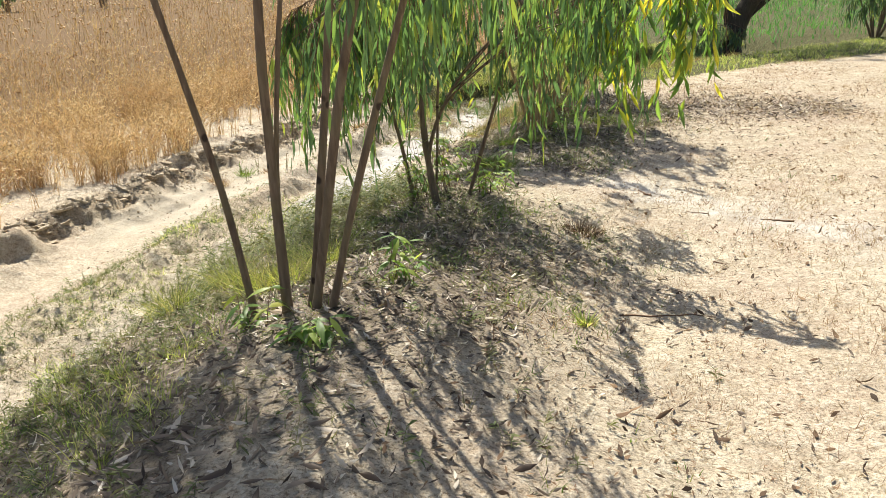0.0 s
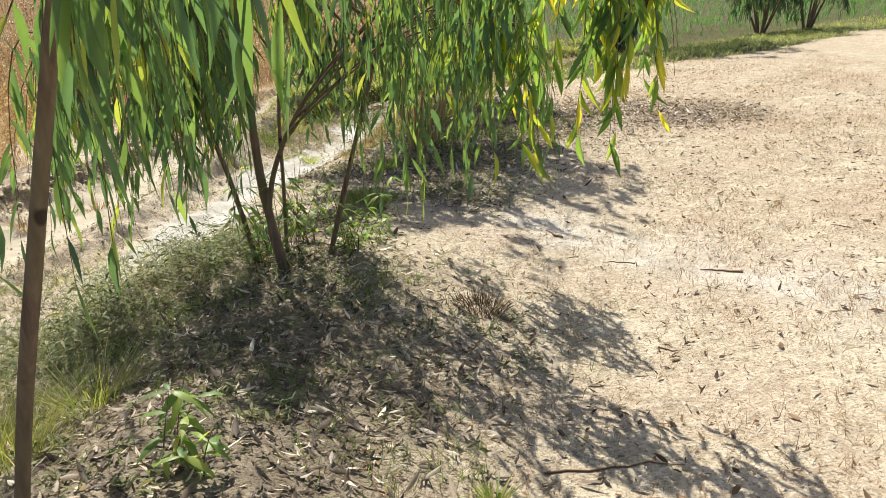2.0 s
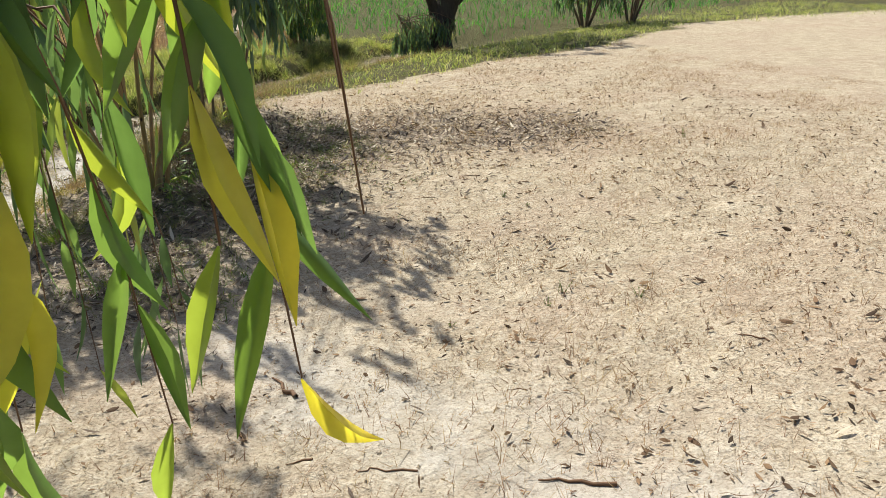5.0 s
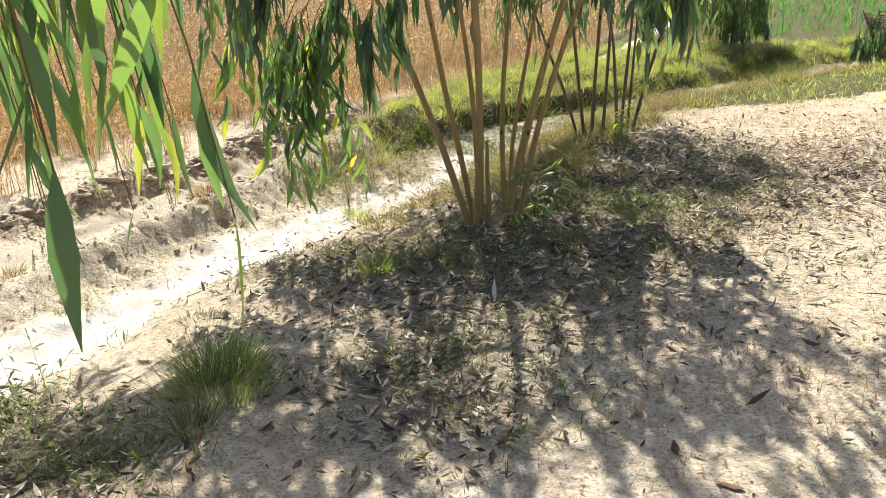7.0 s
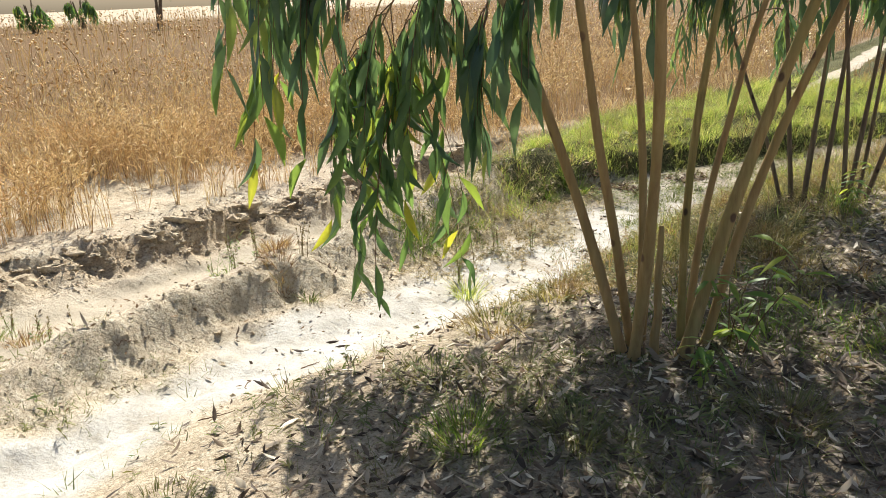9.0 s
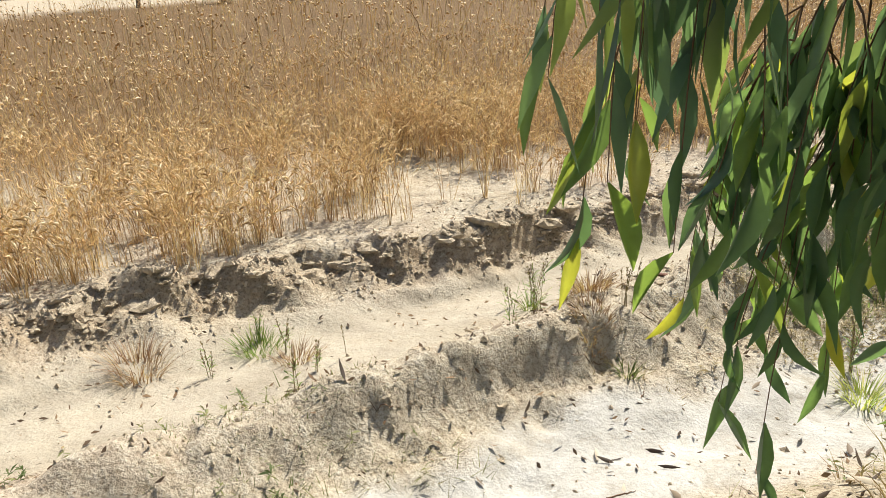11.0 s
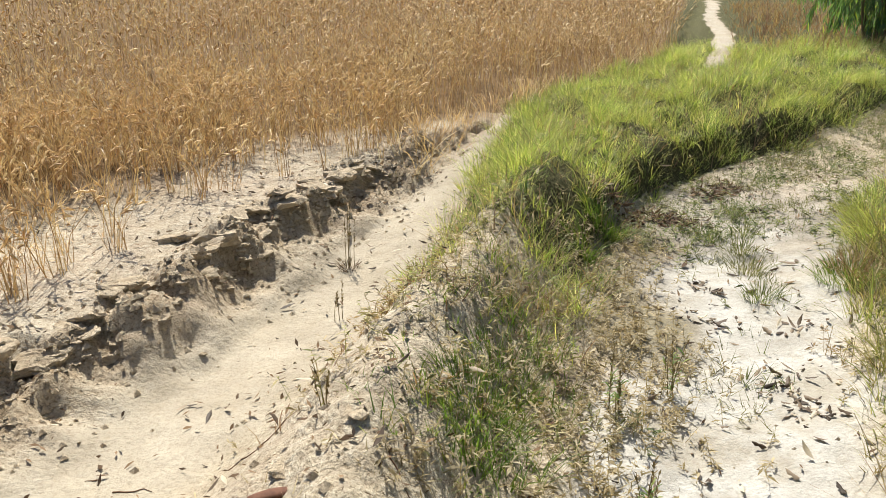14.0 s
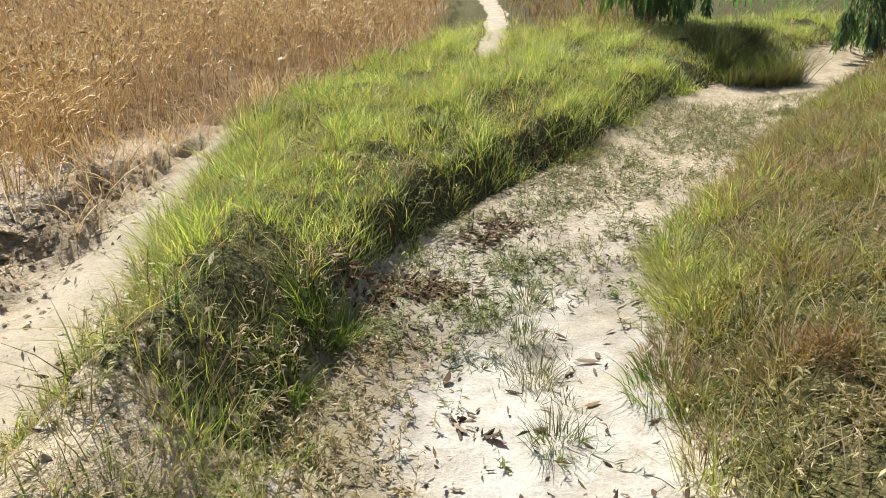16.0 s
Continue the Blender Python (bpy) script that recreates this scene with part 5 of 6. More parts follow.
litter("bed_leaves", "dark dead leaves piled under the grassy bank", 5200, (0.0, 4.2, 15.3, 19.2), lambda x, y: np.exp(-((x - line(BED_L, y) - 0.08) / 0.2) ** 2) * np.clip(0.35 + 1.2 * fbm(x * 1.6, y * 1.6, 97) + 0.6 * np.exp(-((y - 16.0) / 0.5) ** 2), 0, 1), (0.03, 0.07), (0.2, 0.36), M_LITTER, 98)
PILES = ((0.95, 14.23), (0.76, 13.72), (0.72, 13.54), (0.68, 14.78), (0.58, 14.42), (1.42, 16.1), (0.6, 16.0), (0.75, 16.15))
litter("bed_leaves", "curled brown leaves heaped in the dry bed", 9000, (-0.2, 2.0, 13.0, 16.6), lambda x, y: np.clip(sum(np.exp(-((x - px) ** 2 + (y - py) ** 2) / 0.012) for px, py in PILES), 0, 1) * 0.5, (0.022, 0.06), (0.3, 0.6), M_LITTER, 126, (0.3, 1.0, 0.6, 0.85, 0.1), 0.9)
HEAP = ((0.40, 15.72), (0.52, 15.85), (0.64, 15.95), (0.75, 15.92), (0.86, 15.90), (1.40, 16.68), (1.2, 16.5))
litter("bed_leaves", "dark heap of dead leaves against the grassy bank", 16000, (0.1, 1.8, 15.3, 17.0), lambda x, y: np.clip(sum(np.exp(-((x - px) ** 2 + (y - py) ** 2) / 0.010) for px, py in HEAP), 0, 1) * 0.7, (0.025, 0.065), (0.25, 0.5), M_DEBRIS, 131, (0.3, 1.0, 0.6, 0.1), 0.7)
litter("bed_leaves", "single pale and brown dead leaves on bank and bed", 260, (-1.8, 3.0, 11.0, 17), lambda x, y: 0.8 + 0 * x, (0.045, 0.085), (0.2, 0.34), M_LITTER, 90)


# ---- shoots at the trees' feet ----
def shoots(tree, x, y, n, high, size, seed, wid=0.26):
    """Young broad-leaved shoots springing from a stool."""
    rng = np.random.default_rng(seed)
    o = np.array(tree.location)
    base = np.stack((x + rng.normal(0, 0.05, n), y + rng.normal(0, 0.05, n)), 1)
    foot = rooted(base[:, 0], base[:, 1], 0.01) - o
    out = heading(rng, n)
    ln = high * rng.uniform(0.5, 1.1, n)
    s = np.linspace(0, 1, 5)
    lines = foot[:, None, :] + np.array([0, 0, 1.0]) * (ln[:, None] * s)[:, :, None] + out[:, None, :] * (ln[:, None] * 0.5 * s ** 1.5)[:, :, None]
    v, q = tubes(lines, np.broadcast_to(0.003 * (1 - 0.6 * s), (n, 5)), 4)
    shoot = part("basal_shoot", mesh_of("basal_shoot", v, q), M_TWIG, tree, "thin young shoots at the foot")
    k = 9
    at = rng.integers(1, 5, (n, k))
    b = lines[np.arange(n)[:, None], at].reshape(-1, 3)
    spin = heading(rng, n * k)
    ahead = unit(spin + np.array([0, 0, 1.0]) * rng.uniform(-0.5, 0.5, (n * k, 1)))
    side = unit(np.cross(ahead, np.array([0, 0, 1.0])) + 0.3 * rng.normal(size=(n * k, 3)))
    ll = rng.uniform(*size, n * k)
    v, q = ribbons(b, ahead, side, ll, ll * wid, np.array([0, 0, -0.45]) + 0 * ahead, LEAF_SHAPE, 0.2)
    tagged(part("shoot_leaves", mesh_of("shoot_leaves", v, q), M_SHOOT, shoot), "broad fresh green leaves", kind="stuff")


shoots(tree_a, -0.60, 3.05, 5, 0.16, (0.09, 0.15), 201)
shoots(tree_a, -0.95, 3.45, 4, 0.20, (0.08, 0.13), 202)
shoots(tree_a, -0.25, 3.95, 5, 0.26, (0.08, 0.13), 203)
shoots(tree_b, -0.12, 6.70, 16, 0.60, (0.07, 0.13), 204)
shoots(tree_b, 0.38, 6.75, 13, 0.50, (0.07, 0.13), 205)
shoots(tree_b, 0.10, 7.05, 14, 0.62, (0.07, 0.13), 206)
shoots(tree_b, 0.62, 7.00, 6, 0.26, (0.07, 0.12), 207)
shoots(tree_c, 1.90, 11.15, 7, 0.40, (0.08, 0.15), 208, 0.2)
shoots(tree_c, 1.75, 10.85, 4, 0.18, (0.07, 0.12), 209, 0.2)
shoots(tree_d, 2.50, 13.50, 5, 0.30, (0.08, 0.13), 210)


# ---- clods ----
def clod_mesh(seed):
    """A broken lump of dried soil, one across."""
    bm = bmesh.new()
    bmesh.ops.create_icosphere(bm, subdivisions=2 if seed > 2 else 3, radius=0.5)
    off = Vector((seed * 3.7, seed * 1.3, 0))
    for v in bm.verts:
        f = 1 + 0.8 * noise.noise(v.co * 2.4 + off) + 0.4 * noise.noise(v.co * 6.5 + off) + 0.22 * noise.noise(v.co * 15 + off)
        v.co = Vector((v.co.x, v.co.y * 0.8, min(max(v.co.z * 0.8, -0.16), 0.2))) * f
    me = bpy.data.meshes.new("soil_clod")
    bm.to_mesh(me)
    bm.free()
    me.materials.append(M_CLOD)
    return me


CLODS = [clod_mesh(k) for k in range(7)]
rng = np.random.default_rng(301)


def lay_clod(x, y, size, group):
    ob = new("soil_clod", CLODS[int(rng.integers(7))])
    z = float(land(np.array([x]), np.array([y]))[0])
    ob.matrix_world = pose(x, y, z - 0.10 * size, rng.uniform(-12, 12), rng.uniform(-12, 12), rng.uniform(0, 360)) @ Matrix.Diagonal((size, size * rng.uniform(0.6, 1.2), size * rng.uniform(0.4, 0.75), 1))
    tagged(ob, "grey-tan lump of dried soil broken from the bank", "soil clod", group)


for y in np.arange(10.1, 17.4, 0.062):
    lip = float(line(LIP, y))
    lay_clod(lip + float(scarp_jag(np.array([y]))[0]) + rng.normal(0.06, 0.12), float(y) + rng.uniform(-0.05, 0.05), float(rng.uniform(0.03, 0.13)), "clods along the bank")
for y in np.arange(10.3, 16.4, 0.34):
    lay_clod(float(line(LIP, y)) + rng.normal(0.0, 0.06), float(y) + rng.uniform(-0.08, 0.08), float(rng.uniform(0.16, 0.3)), "clods along the bank")
for y in np.arange(7.0, 10.1, 0.16):
    lay_clod(float(line(LIP, y)) + rng.normal(0.05, 0.12), float(y), float(rng.uniform(0.07, 0.2)), "clods along the bank")
for y in np.arange(10.8, 13.2, 0.12):
    lay_clod(float(line(RIDGE, y)) + rng.normal(0.1, 0.2), float(y), float(rng.uniform(0.03, 0.10)), "clods on the ridge")


def slab_mesh(seed):
    """A flat broken plate of dried soil, about one across, with a ragged rim."""
    rng = np.random.default_rng(seed)
    n = 22
    a = np.arange(n) * 2 * np.pi / n
    rim = 0.5 * (1 + 0.28 * vnoise(a * 1.3, a * 0 + seed, 91) + 0.10 * rng.normal(size=n))
    rings = []
    for share, z in ((0.35, 0.15), (0.7, 0.14), (0.95, 0.12), (1.0, 0.06), (0.94, -0.05), (0.8, -0.14)):
        r = rim * share * (1 + 0.05 * rng.normal(size=n))
        rings.append(np.stack((r * np.cos(a), 0.7 * r * np.sin(a), z + 0.025 * rng.normal(size=n)), 1))
    verts = np.concatenate([np.array([[0, 0, 0.16]])] + rings + [np.array([[0, 0, -0.15]])])
    k = np.arange(n)
    k2 = (k + 1) % n
    quads = np.concatenate([np.stack((1 + j * n + k, 1 + (j + 1) * n + k, 1 + (j + 1) * n + k2, 1 + j * n + k2), 1) for j in range(len(rings) - 1)])
    last = 1 + (len(rings) - 1) * n
    tris = np.concatenate((np.stack((0 * k, 1 + k, 1 + k2), 1), np.stack((0 * k + len(verts) - 1, last + k2, last + k), 1)))
    me = mesh_of("soil_slab", verts, quads, tris, False)
    me.materials.append(M_CLOD)
    return me


SLABS = [slab_mesh(k) for k in range(6)]
for y in np.arange(7.6, 17.0, 0.135):
    ob = new("soil_slab", SLABS[int(rng.integers(6))])
    size, y = float(rng.uniform(0.10, 0.28)), float(y) + float(rng.uniform(-0.05, 0.05))
    x = float(line(LIP, y)) + float(rng.normal(-0.05, 0.09))
    x += float(scarp_jag(np.array([y]))[0])
    z = float(land(np.array([x - 0.3 * size]), np.array([y]))[0])
    ob.matrix_world = pose(x, y, z - 0.03 * size, float(rng.normal(0, 7)), float(rng.normal(6, 8)), float(rng.uniform(0, 360))) @ Matrix.Diagonal((size, size, size * float(rng.uniform(0.35, 0.7)), 1))
    tagged(ob, "flat grey-tan soil slab overhanging the washed-out channel", "soil slab", "slabs along the bank")
for y in np.arange(9.6, 16.8, 0.045):
    jag = float(scarp_jag(np.array([y]))[0])
    lay_clod(float(line(LIP, y)) + jag + float(rng.uniform(0.02, 0.22)), float(y), float(rng.uniform(0.025, 0.085)), "clods along the bank")


def crumbs(name, label, n, area, chance, size, seed):
    rng = np.random.default_rng(seed)
    x, y = scatter(rng, n, *area, chance)
    m = len(x)
    c = rooted(x, y, 0.0)
    octa = np.array([[1, 0, 0], [0, 1, 0], [-1, 0, 0], [0, -1, 0], [0, 0, 0.8], [0, 0, -0.5]])
    r = rng.uniform(*size, (m, 1, 1)) * rng.uniform(0.6, 1.3, (m, 6, 1))
    v = (c[:, None, :] + octa[None] * r).reshape(-1, 3)
    f = np.array([[0, 1, 4], [1, 2, 4], [2, 3, 4], [3, 0, 4], [1, 0, 5], [2, 1, 5], [3, 2, 5], [0, 3, 5]])
    t = (np.arange(m)[:, None, None] * 6 + f[None]).reshape(-1, 3)
    tagged(part(name, mesh_of(name, v, None, t, False), M_CLOD), label, "soil crumbs", kind="stuff")


crumbs("soil_crumbs", "small crumbs of dried soil on bank and channel", 13000, (-4.5, 0.8, 8.5, 17.5), lambda x, y: np.clip(np.exp(-((x - line(LIP, y) - 0.05) / 0.35) ** 2) + 0.35 * np.exp(-((x - line(RIDGE, y)) / 0.45) ** 2) * step(15, 13, y) + 0.01, 0, 1), (0.006, 0.024), 302)
crumbs("soil_crumbs", "loose crumbs of soil fallen down the face of the bank", 38000, (-5.0, 0.2, 7.6, 17.8), lambda x, y: np.exp(-((x - line(LIP, y) - scarp_jag(y) - 0.07) / 0.12) ** 2), (0.010, 0.034), 304)
crumbs("soil_crumbs", "small crumbs of dried soil on the bare field", 9000, (-0.5, 7.0, 1.5, 14), lambda x, y: 0.5 + 0 * x, (0.004, 0.014), 303)


# ---- weeds and tufts, one by one ----
def tuft(x, y, high, radius, n, material, label, seed, width=0.005, category="grass tuft", group="tufts"):
    """One tuft of grass: a ring of arching blades."""
    rng = np.random.default_rng(seed)
    a, r = rng.uniform(0, 6.283, n), radius * np.sqrt(rng.uniform(0, 1, n))
    base = rooted(x + r * np.cos(a), y + r * np.sin(a), 0.008)
    out = np.stack((np.cos(a), np.sin(a), 0 * a), 1)
    up = unit(np.array([0, 0, 1.0]) + out * rng.uniform(0, 0.7, (n, 1)) + 0.2 * heading(rng, n))
    side = unit(np.cross(up, out + 1e-3) + 0.4 * rng.normal(size=(n, 3)))
    v, q = ribbons(base, up, side, high * rng.uniform(0.5, 1.15, n), np.full(n, width), out * rng.uniform(0.1, 0.6, (n, 1)) - np.array([0, 0, 0.2]), (1, 0.85, 0.55, 0.05))
    z = float(land(np.array([x]), np.array([y]))[0])
    ob = part("grass_tuft", mesh_of("grass_tuft", v - np.array([x, y, z]), q), material)
    ob.location = (x, y, z)
    return tagged(ob, label, category, group, "stuff")


def weed(x, y, high, n, label, seed, leafy=True, spikes=True, material=None, lean=0.25):
    """An upright weed: stalks, narrow leaves and seed spikes."""
    rng = np.random.default_rng(seed)
    z = float(land(np.array([x]), np.array([y]))[0])
    plant = thing("weed", (x, y, z), label, "weed", "weeds on the ridge and bed")
    s = np.linspace(0, 1, 6)
    leaves, spike = [], []
    for k in range(n):
        out = heading(rng, 1)[0] * rng.uniform(0.05, lean)
        h = high * rng.uniform(0.6, 1.1)
        foot = np.array([rng.normal(0, 0.012), rng.normal(0, 0.012), -0.01])
        path = foot + np.array([0, 0, 1.0]) * (h * s)[:, None] + out * (h * s ** 1.7)[:, None]
        v, q = tubes(path[None], (0.0022 * (1 - 0.6 * s))[None], 4)
        part("stalk", mesh_of("stalk", v, q), M_SEED if spikes else M_HERB, plant)
        if leafy:
            m = 10
            f = rng.uniform(0.1, 0.8, m)
            b = path[0] + (path[-1] - path[0]) * f[:, None]
            spin = heading(rng, m)
            leaves.append(ribbons(b, unit(spin + np.array([0, 0, 0.9])), unit(np.cross(spin, np.array([0, 0, 1.0]))), high * rng.uniform(0.10, 0.24, m), np.full(m, 0.007), -0.4 * np.array([0, 0, 1.0]) + 0 * spin, (0.4, 1, 0.7, 0.05)))
        if spikes:
            m = 16
            f = rng.uniform(0.45, 1.0, m)
            b = path[0] + (path[-1] - path[0]) * f[:, None]
            spin = heading(rng, m)
            spike.append(ribbons(b, unit(spin + np.array([0, 0, 1.2])), unit(np.cross(spin, np.array([0, 0, 1.0]))), np.full(m, 0.016), np.full(m, 0.007), 0 * spin, (0.5, 1, 0.1)))
    if leaves:
        v, q = joined(*leaves)
        tagged(part("leaves", mesh_of("leaves", v, q), material or M_HERB, plant), kind="stuff")
    if spike:
        v, q = joined(*spike)
        tagged(part("seed_spike", mesh_of("seed_spike", v, q), M_SEED, plant), "small dry seed husks", kind="stuff")
    return plant


tuft(0.64, 8.40, 0.22, 0.19, 170, M_DRY, "pale dry seed stalks in a green tuft", 459, 0.004)
tuft(0.70, 8.47, 0.18, 0.20, 560, M_HERB, "green grass tuft with pale seed heads by the bed", 401, 0.0035)
tuft(0.60, 8.66, 0.15, 0.18, 500, M_HERB, "dull green grass tuft by the bed", 402)
tuft(0.73, 8.12, 0.14, 0.09, 130, M_WEED, "small yellowing grass tuft in the shade", 403)
tuft(0.30, 9.05, 0.07, 0.22, 220, M_WEED, "low green grass patch in the shade", 404)
tuft(0.05, 9.45, 0.06, 0.20, 200, M_WEED, "low green grass patch in the shade", 405)
tuft(-1.20, 12.12, 0.16, 0.12, 200, M_STRAW, "dry yellow grass tuft on the ridge", 406)
tuft(-0.98, 11.80, 0.10, 0.10, 150, M_STRAW, "dry matted grass over a hollow", 407)
tuft(-0.74, 11.76, 0.09, 0.05, 60, M_WEED, "spiky grey-green rosette on the slope", 408, 0.006)
tuft(-3.02, 10.32, 0.20, 0.14, 200, M_STRAW, "dry brown grass tuft against the bank", 409)
tuft(-1.83, 10.85, 0.10, 0.14, 170, M_STRAW, "dry brown grass tuft on the ridge", 410)
tuft(-1.30, 15.25, 0.07, 0.06, 90, M_DEBRIS, "dark matted tuft in the channel", 411)
tuft(0.08, 12.50, 0.18, 0.10, 150, M_GRASS, "fresh green tuft at the ridge's foot", 412)
tuft(-0.52, 13.15, 0.12, 0.16, 420, M_HERB, "low bright green tuft on the ridge", 413, 0.0035)
tuft(-0.42, 13.5, 0.12, 0.14, 320, M_HERB, "low bright green tuft on the ridge", 414, 0.0035)
tuft(-0.82, 14.05, 0.10, 0.12, 150, M_STRAW, "dry reddish grass tuft at the channel's edge", 415)
tuft(-0.78, 14.75, 0.16, 0.12, 200, M_GRASS, "yellow-green tuft at the channel's edge", 416)
tuft(0.80, 3.92, 0.10, 0.05, 60, M_GRASS, "small yellow-green plant in the litter", 417, 0.012)
tuft(-1.82, 12.35, 0.20, 0.05, 40, M_HERB, "thin green tuft in the channel", 418)
tuft(-2.78, 10.95, 0.16, 0.13, 170, M_HERB, "pale green tuft at the channel's edge", 419)
tuft(-2.45, 11.0, 0.14, 0.12, 130, M_STRAW, "pale dry tuft at the channel's edge", 420)
tuft(0.95, 10.05, 0.14, 0.14, 240, M_HERB, "fresh green tuft among dead leaves", 421)
tuft(1.35, 10.15, 0.12, 0.13, 220, M_WEED, "shaded green tuft among dead leaves", 422)
tuft(2.05, 10.55, 0.12, 0.16, 240, M_WEED, "shaded green tuft among dead leaves", 423)
tuft(0.55, 10.70, 0.08, 0.2, 240, M_WEED, "low matted grass on the bed's bank", 424)
tuft(0.65, 11.35, 0.12, 0.2, 300, M_BANK, "dull matted grass on the bed's bank", 425)
tuft(0.85, 11.95, 0.12, 0.2, 300, M_BANK, "dull matted grass on the bed's bank", 426)
tuft(0.20, 10.25, 0.06, 0.18, 200, M_WEED, "low green grass patch in the shade", 427)

for k, (x, y, high) in enumerate(((-1.15, 4.55, 0.38), (-0.92, 4.35, 0.34), (-1.45, 5.0, 0.34), (-0.75, 4.75, 0.30), (-1.75, 4.6, 0.26))):
    tuft(x, y, high, 0.16, 260, M_MIXED, "tall dull green grass behind the slender stems", 450 + k, 0.0036)
tuft(1.13, 5.72, 0.10, 0.16, 300, M_DEBRIS, "dark brown heap of withered weeds in the litter", 458, 0.006)
tuft(1.89, 15.35, 0.20, 0.20, 800, M_GRASS, "bright yellow-green tuft on the brown bank", 428, 0.004)
tuft(1.45, 14.75, 0.15, 0.16, 300, M_HERB, "yellow-green tuft at the bed's edge", 429, 0.005)
tuft(2.04, 15.78, 0.18, 0.18, 600, M_GRASS, "bright yellow-green tuft on the brown bank", 430, 0.004)
for k, (x, y, high) in enumerate(((1.10, 15.38, 0.13), (1.03, 15.06, 0.15), (0.94, 14.60, 0.12), (1.22, 15.7, 0.12), (0.98, 15.6, 0.10), (1.3, 16.2, 0.12))):
    tuft(x, y, high, 0.09, 110, M_WEED, "thin grey-green grass tuft standing in the pale silt", 470 + k, 0.004)
for k, (x, y) in enumerate(((0.21, 15.33), (0.30, 15.42), (0.08, 15.0))):
    tuft(x, y, 0.17, 0.08, 170, M_HERB, "fresh green tuft at the foot of the bank", 480 + k, 0.0045)
for k, (x, y) in enumerate(((1.58, 14.72), (1.56, 14.98), (1.75, 14.6), (2.2, 15.4))):
    tuft(x, y, 0.09, 0.12, 200, M_STRAW, "reddish-brown withered weed patch on the bank", 490 + k, 0.006)

weed(-1.46, 11.96, 0.40, 7, "thin green weed with tall seed stalks on the ridge", 431)
weed(-1.58, 11.88, 0.34, 3, "leafy green weed on the ridge", 432, True, False)
weed(-1.25, 11.95, 0.26, 4, "thin dry weed on the ridge", 433)
weed(-0.95, 12.08, 0.30, 6, "brown dry weed beside a hollow", 434, False)
weed(-2.69, 10.58, 0.26, 3, "dark seed-spiked weed in the channel", 435)
weed(-2.88, 11.02, 0.24, 6, "bright green feathery weed in the channel", 436, True, False)
weed(-2.62, 11.06, 0.24, 4, "seed-spiked weed in the channel", 437)
weed(-2.22, 11.18, 0.22, 1, "single seed spike in the channel", 438, False)
weed(-2.19, 10.96, 0.20, 3, "thin seed-spiked weed in the channel", 439)
weed(-1.30, 15.25, 0.52, 5, "tall dry stalks rising from the channel", 440, False, True, None, 0.08)
weed(-1.21, 14.45, 0.24, 3, "thin dry weed in the channel", 441, False)
weed(-1.0, 13.05, 0.18, 4, "thin dry weed on the ridge", 442, False)
weed(-1.55, 12.45, 0.26, 3, "thin dry weed at the channel's edge", 443, False)
weed(-0.05, 12.70, 0.34, 5, "seeding grass stalks at the ridge's foot", 444)
weed(0.25, 13.66, 0.26, 4, "seeding grass stalks in the bed", 445)
weed(0.0, 13.50, 0.30, 4, "seeding grass stalks in the bed", 446)
weed(-1.95, 12.30, 0.22, 2, "thin seed-spiked weed in the channel", 447)
weed(-1.72, 10.55, 0.24, 2, "thin dry weed on the ridge's slope", 448)
weed(-0.25, 14.95, 0.14, 5, "pale green thistle-like weed in the grass", 449, True, False)
for k, (x, y, h) in enumerate(((3.70, 7.66, 0.09), (6.6, 10.3, 0.10), (5.44, 6.95, 0.11), (6.69, 8.06, 0.10), (2.65, 5.85, 0.08), (4.26, 9.18, 0.05), (4.20, 9.47, 0.07), (4.02, 7.40, 0.07), (2.98, 7.56, 0.05), (4.17, 5.37, 0.07), (3.55, 7.55, 0.06))):
    weed(x, y, h, 4, "small dark green seedling on the bare field", 460 + k, True, False, M_WEED, 0.9)


# ---- sticks and odd bits ----
def stick(x, y, long, turn, label, seed, r=0.006):
    rng = np.random.default_rng(seed)
    s = np.linspace(-0.5, 0.5, 9)
    a = radians(turn)
    px = x + long * (s * math.cos(a)) + 0.13 * long * rng.normal(size=9).cumsum() * 0.5
    py = y + long * (s * math.sin(a)) + 0.13 * long * rng.normal(size=9).cumsum() * 0.5
    path = np.stack((px, py, land(px, py) + r * 0.8), 1)
    v, q = tubes(path[None], (r * (1.1 - 0.7 * (s + 0.5)))[None], 6)
    z = float(land(np.array([x]), np.array([y]))[0])
    ob = part("stick", mesh_of("stick", v - np.array([x, y, z]), q), M_TWIG)
    ob.location = (x, y, z)
    tagged(ob, label, "stick", "fallen sticks")


stick(2.06, 7.25, 0.26, 110, "short dark stick on pale soil", 501, 0.011)
stick(2.92, 6.12, 0.18, 140, "short dark twig on the footpath", 502, 0.008)
stick(2.3, 6.45, 0.2, 150, "thin reddish twig on pale soil", 503, 0.004)
stick(0.78, 8.02, 0.34, 115, "bent brown twig beside a tuft", 504, 0.008)
stick(0.55, 7.95, 0.3, 25, "thin brown twig beside a tuft", 505, 0.005)
stick(1.35, 5.35, 0.24, 60, "pale twig at the litter's edge", 506, 0.006)
stick(1.25, 4.1, 0.4, 5, "thin dark twig in leaf litter", 507, 0.005)
rng = np.random.default_rng(510)
for k in range(34):
    x, y = float(rng.uniform(0.3, 5.0)), float(rng.uniform(2.2, 12.5))
    stick(x, y, float(rng.uniform(0.06, 0.22)), float(rng.uniform(0, 360)), "small dark twig lying on dry soil", 511 + k, float(rng.uniform(0.002, 0.005)))
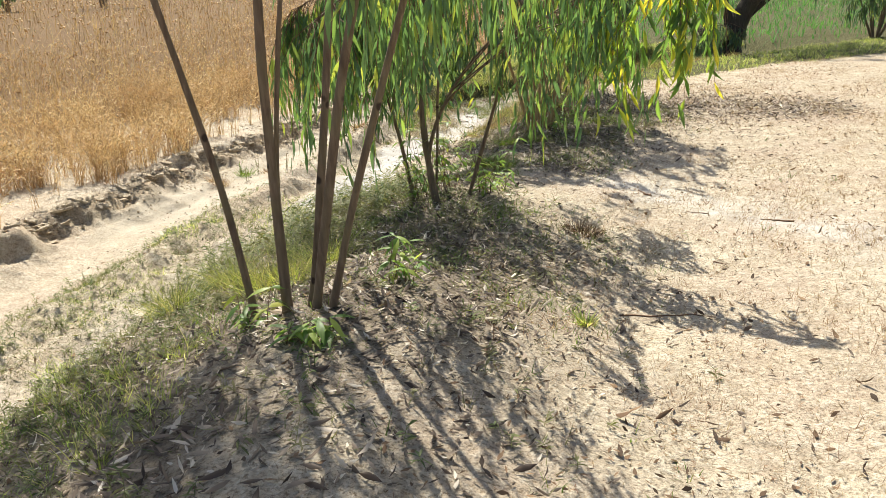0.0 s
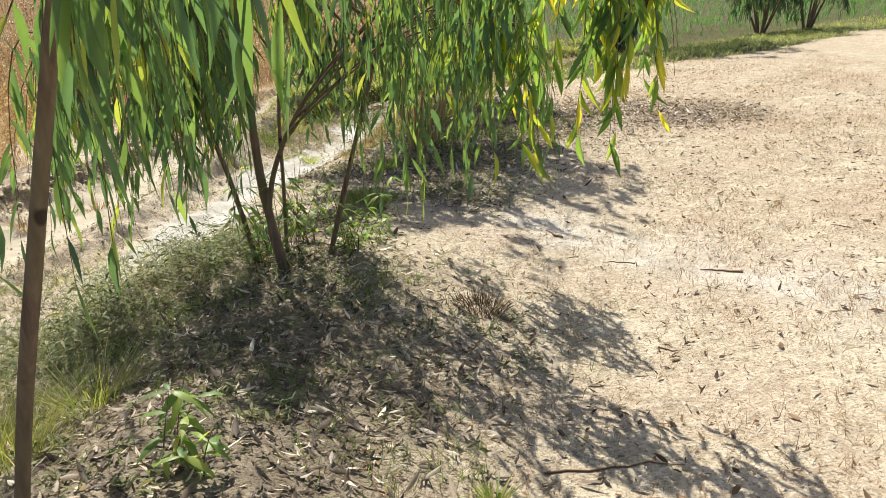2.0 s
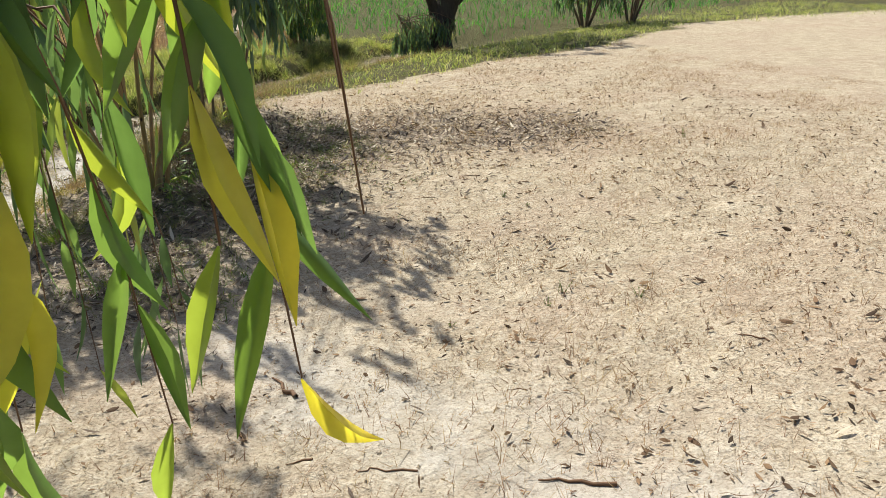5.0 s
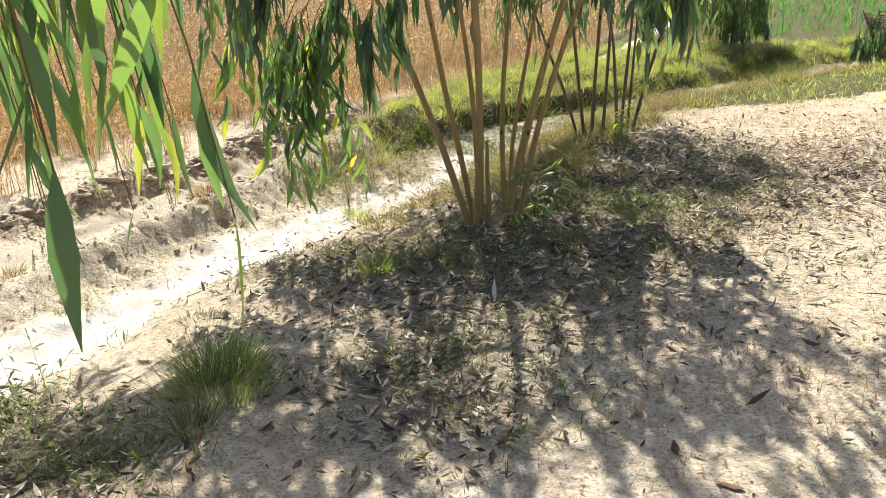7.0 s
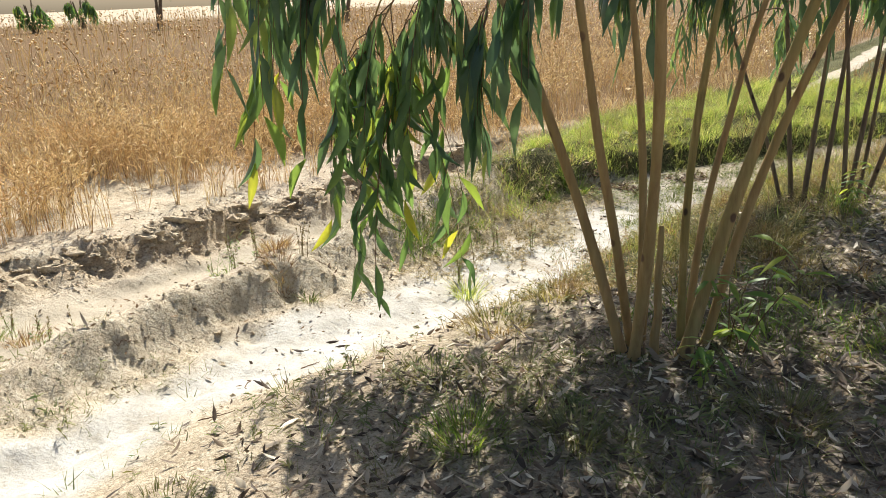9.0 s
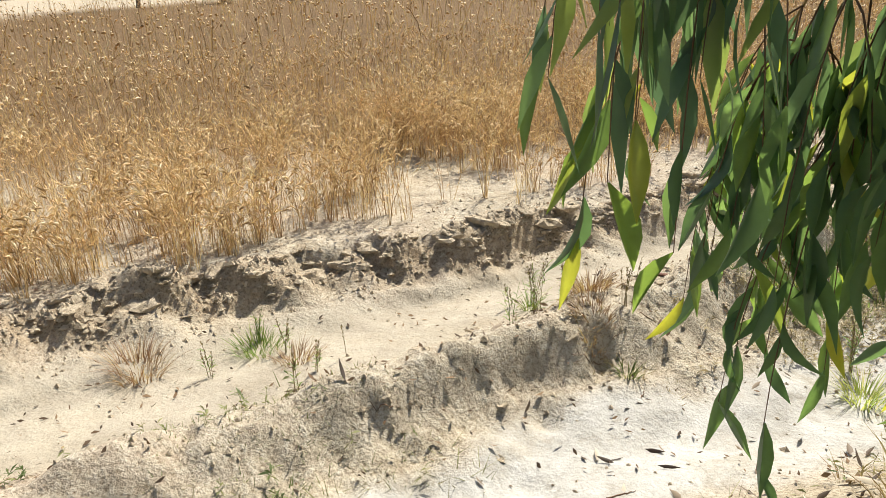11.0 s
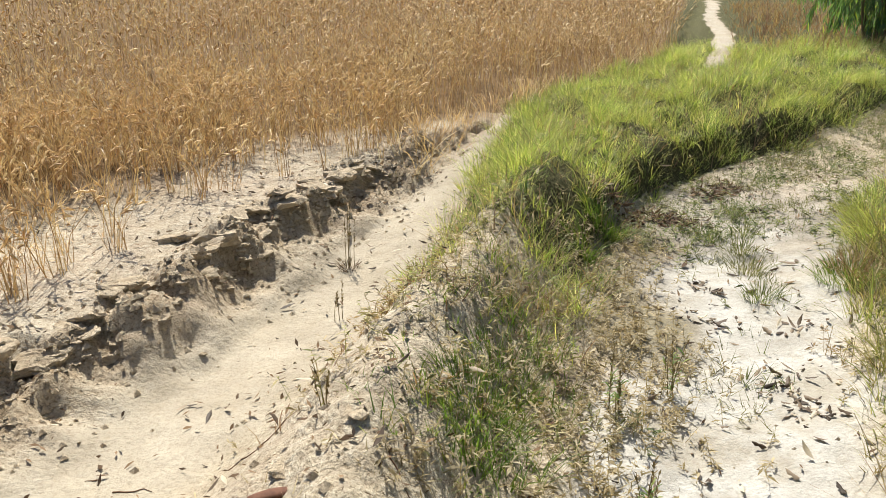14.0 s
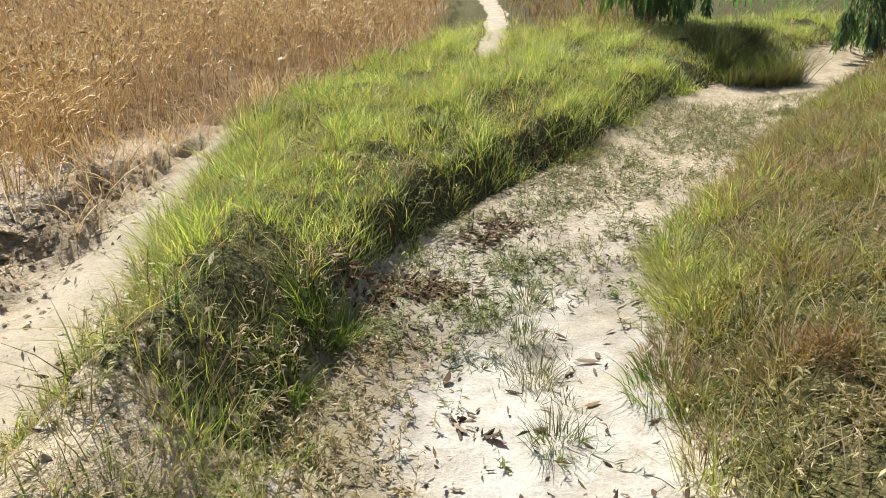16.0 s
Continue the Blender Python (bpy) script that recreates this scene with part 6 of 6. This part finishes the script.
for k in range(20):
    x, y = float(rng.uniform(-2.2, -0.3)), float(rng.uniform(10.3, 13.4))
    stick(x, y, float(rng.uniform(0.05, 0.16)), float(rng.uniform(0, 360)), "small dark twig lying on pale silt", 560 + k, 0.003)


def scrap(name, x, y, long, wide, turn, material, label, category):
    """A curled flat piece with some thickness."""
    n, m = 7, 4
    u, w = np.meshgrid(np.linspace(-0.5, 0.5, n), np.linspace(-0.5, 0.5, m), indexing="ij")
    edge = 1 - 0.35 * np.abs(u * 2) ** 2
    zc = 0.012 + 0.10 * wide * (1 - (2 * w) ** 2) - 0.03 * long * (u * 2) ** 2
    top = np.stack((u * long, w * wide * edge, zc), 2).reshape(-1, 3)
    low = top - np.array([0, 0, 0.006])
    i = (np.arange(n - 1)[:, None] * m + np.arange(m - 1)[None, :]).reshape(-1, 1)
    q = i + np.array([0, m, m + 1, 1])
    rim = [k for k in range(m)] + [k * m + m - 1 for k in range(1, n)] + [(n - 1) * m + k for k in range(m - 2, -1, -1)] + [k * m for k in range(n - 2, 0, -1)]
    walls = np.array([[a, b, b + n * m, a + n * m] for a, b in zip(rim, rim[1:] + rim[:1])])
    ob = part(name, mesh_of(name, np.concatenate((top, low)), np.concatenate((q, q[:, ::-1] + n * m, walls))), material)
    z = float(land(np.array([x]), np.array([y]))[0])
    ob.matrix_world = pose(x, y, z, 0, 0, turn)
    tagged(ob, label, category)


M_RUST = Nodes("reddish bark")
M_RUST = M_RUST.finish(M_RUST.ramp(M_RUST.noise(30.0), (0.3, (0.07, 0.03, 0.018)), (0.7, (0.17, 0.075, 0.045))), 0.8)
M_PALE = Nodes("white plastic")
M_PALE = M_PALE.finish(M_PALE.ramp(M_PALE.noise(20.0), (0.3, (0.70, 0.68, 0.62)), (0.7, (0.80, 0.79, 0.75))), 0.4)
scrap("bark_piece", -1.06, 12.62, 0.12, 0.04, 20, M_RUST, "curled reddish-brown bark piece on the ridge", "bark")
scrap("plastic_scrap", -0.50, 14.95, 0.07, 0.035, 50, M_PALE, "small white plastic scrap in the grass", "litter")


# ---- single leaves, last ----
def leaf_mesh(seed, material):
    """A narrow leaf of unit length hanging from the origin along -z."""
    rng = np.random.default_rng(seed)
    v, q = ribbons(np.zeros((1, 3)), np.array([[0, 0, -1.0]]), np.array([[1.0, 0, 0]]), np.ones(1), np.full(1, 1.0), np.array([[rng.uniform(-0.3, 0.3), rng.uniform(-0.35, 0.35), 0.05]]), (0.10, 0.75, 1.0, 0.85, 0.45, 0.03), 0.3)
    me = mesh_of("leaf", v, q)
    me.materials.append(material)
    return me


LEAF_MESHES = [leaf_mesh(k, M_LEAF_ONE if k > 5 else M_LEAF_SUNNY) for k in range(12)]
for tree, at, ahead, side, long, slim, k, dark in LEAVES:
    z = -Vector(ahead)
    x = Vector(side)
    y = z.cross(x)
    ob = new("leaf", LEAF_MESHES[k % 6 + 6 * dark])
    ob.parent = tree
    m = Matrix((x, y, z)).transposed().to_4x4() @ Matrix.Diagonal((long * slim, long, long, 1))
    m.translation = Vector(at)
    ob.matrix_basis = m
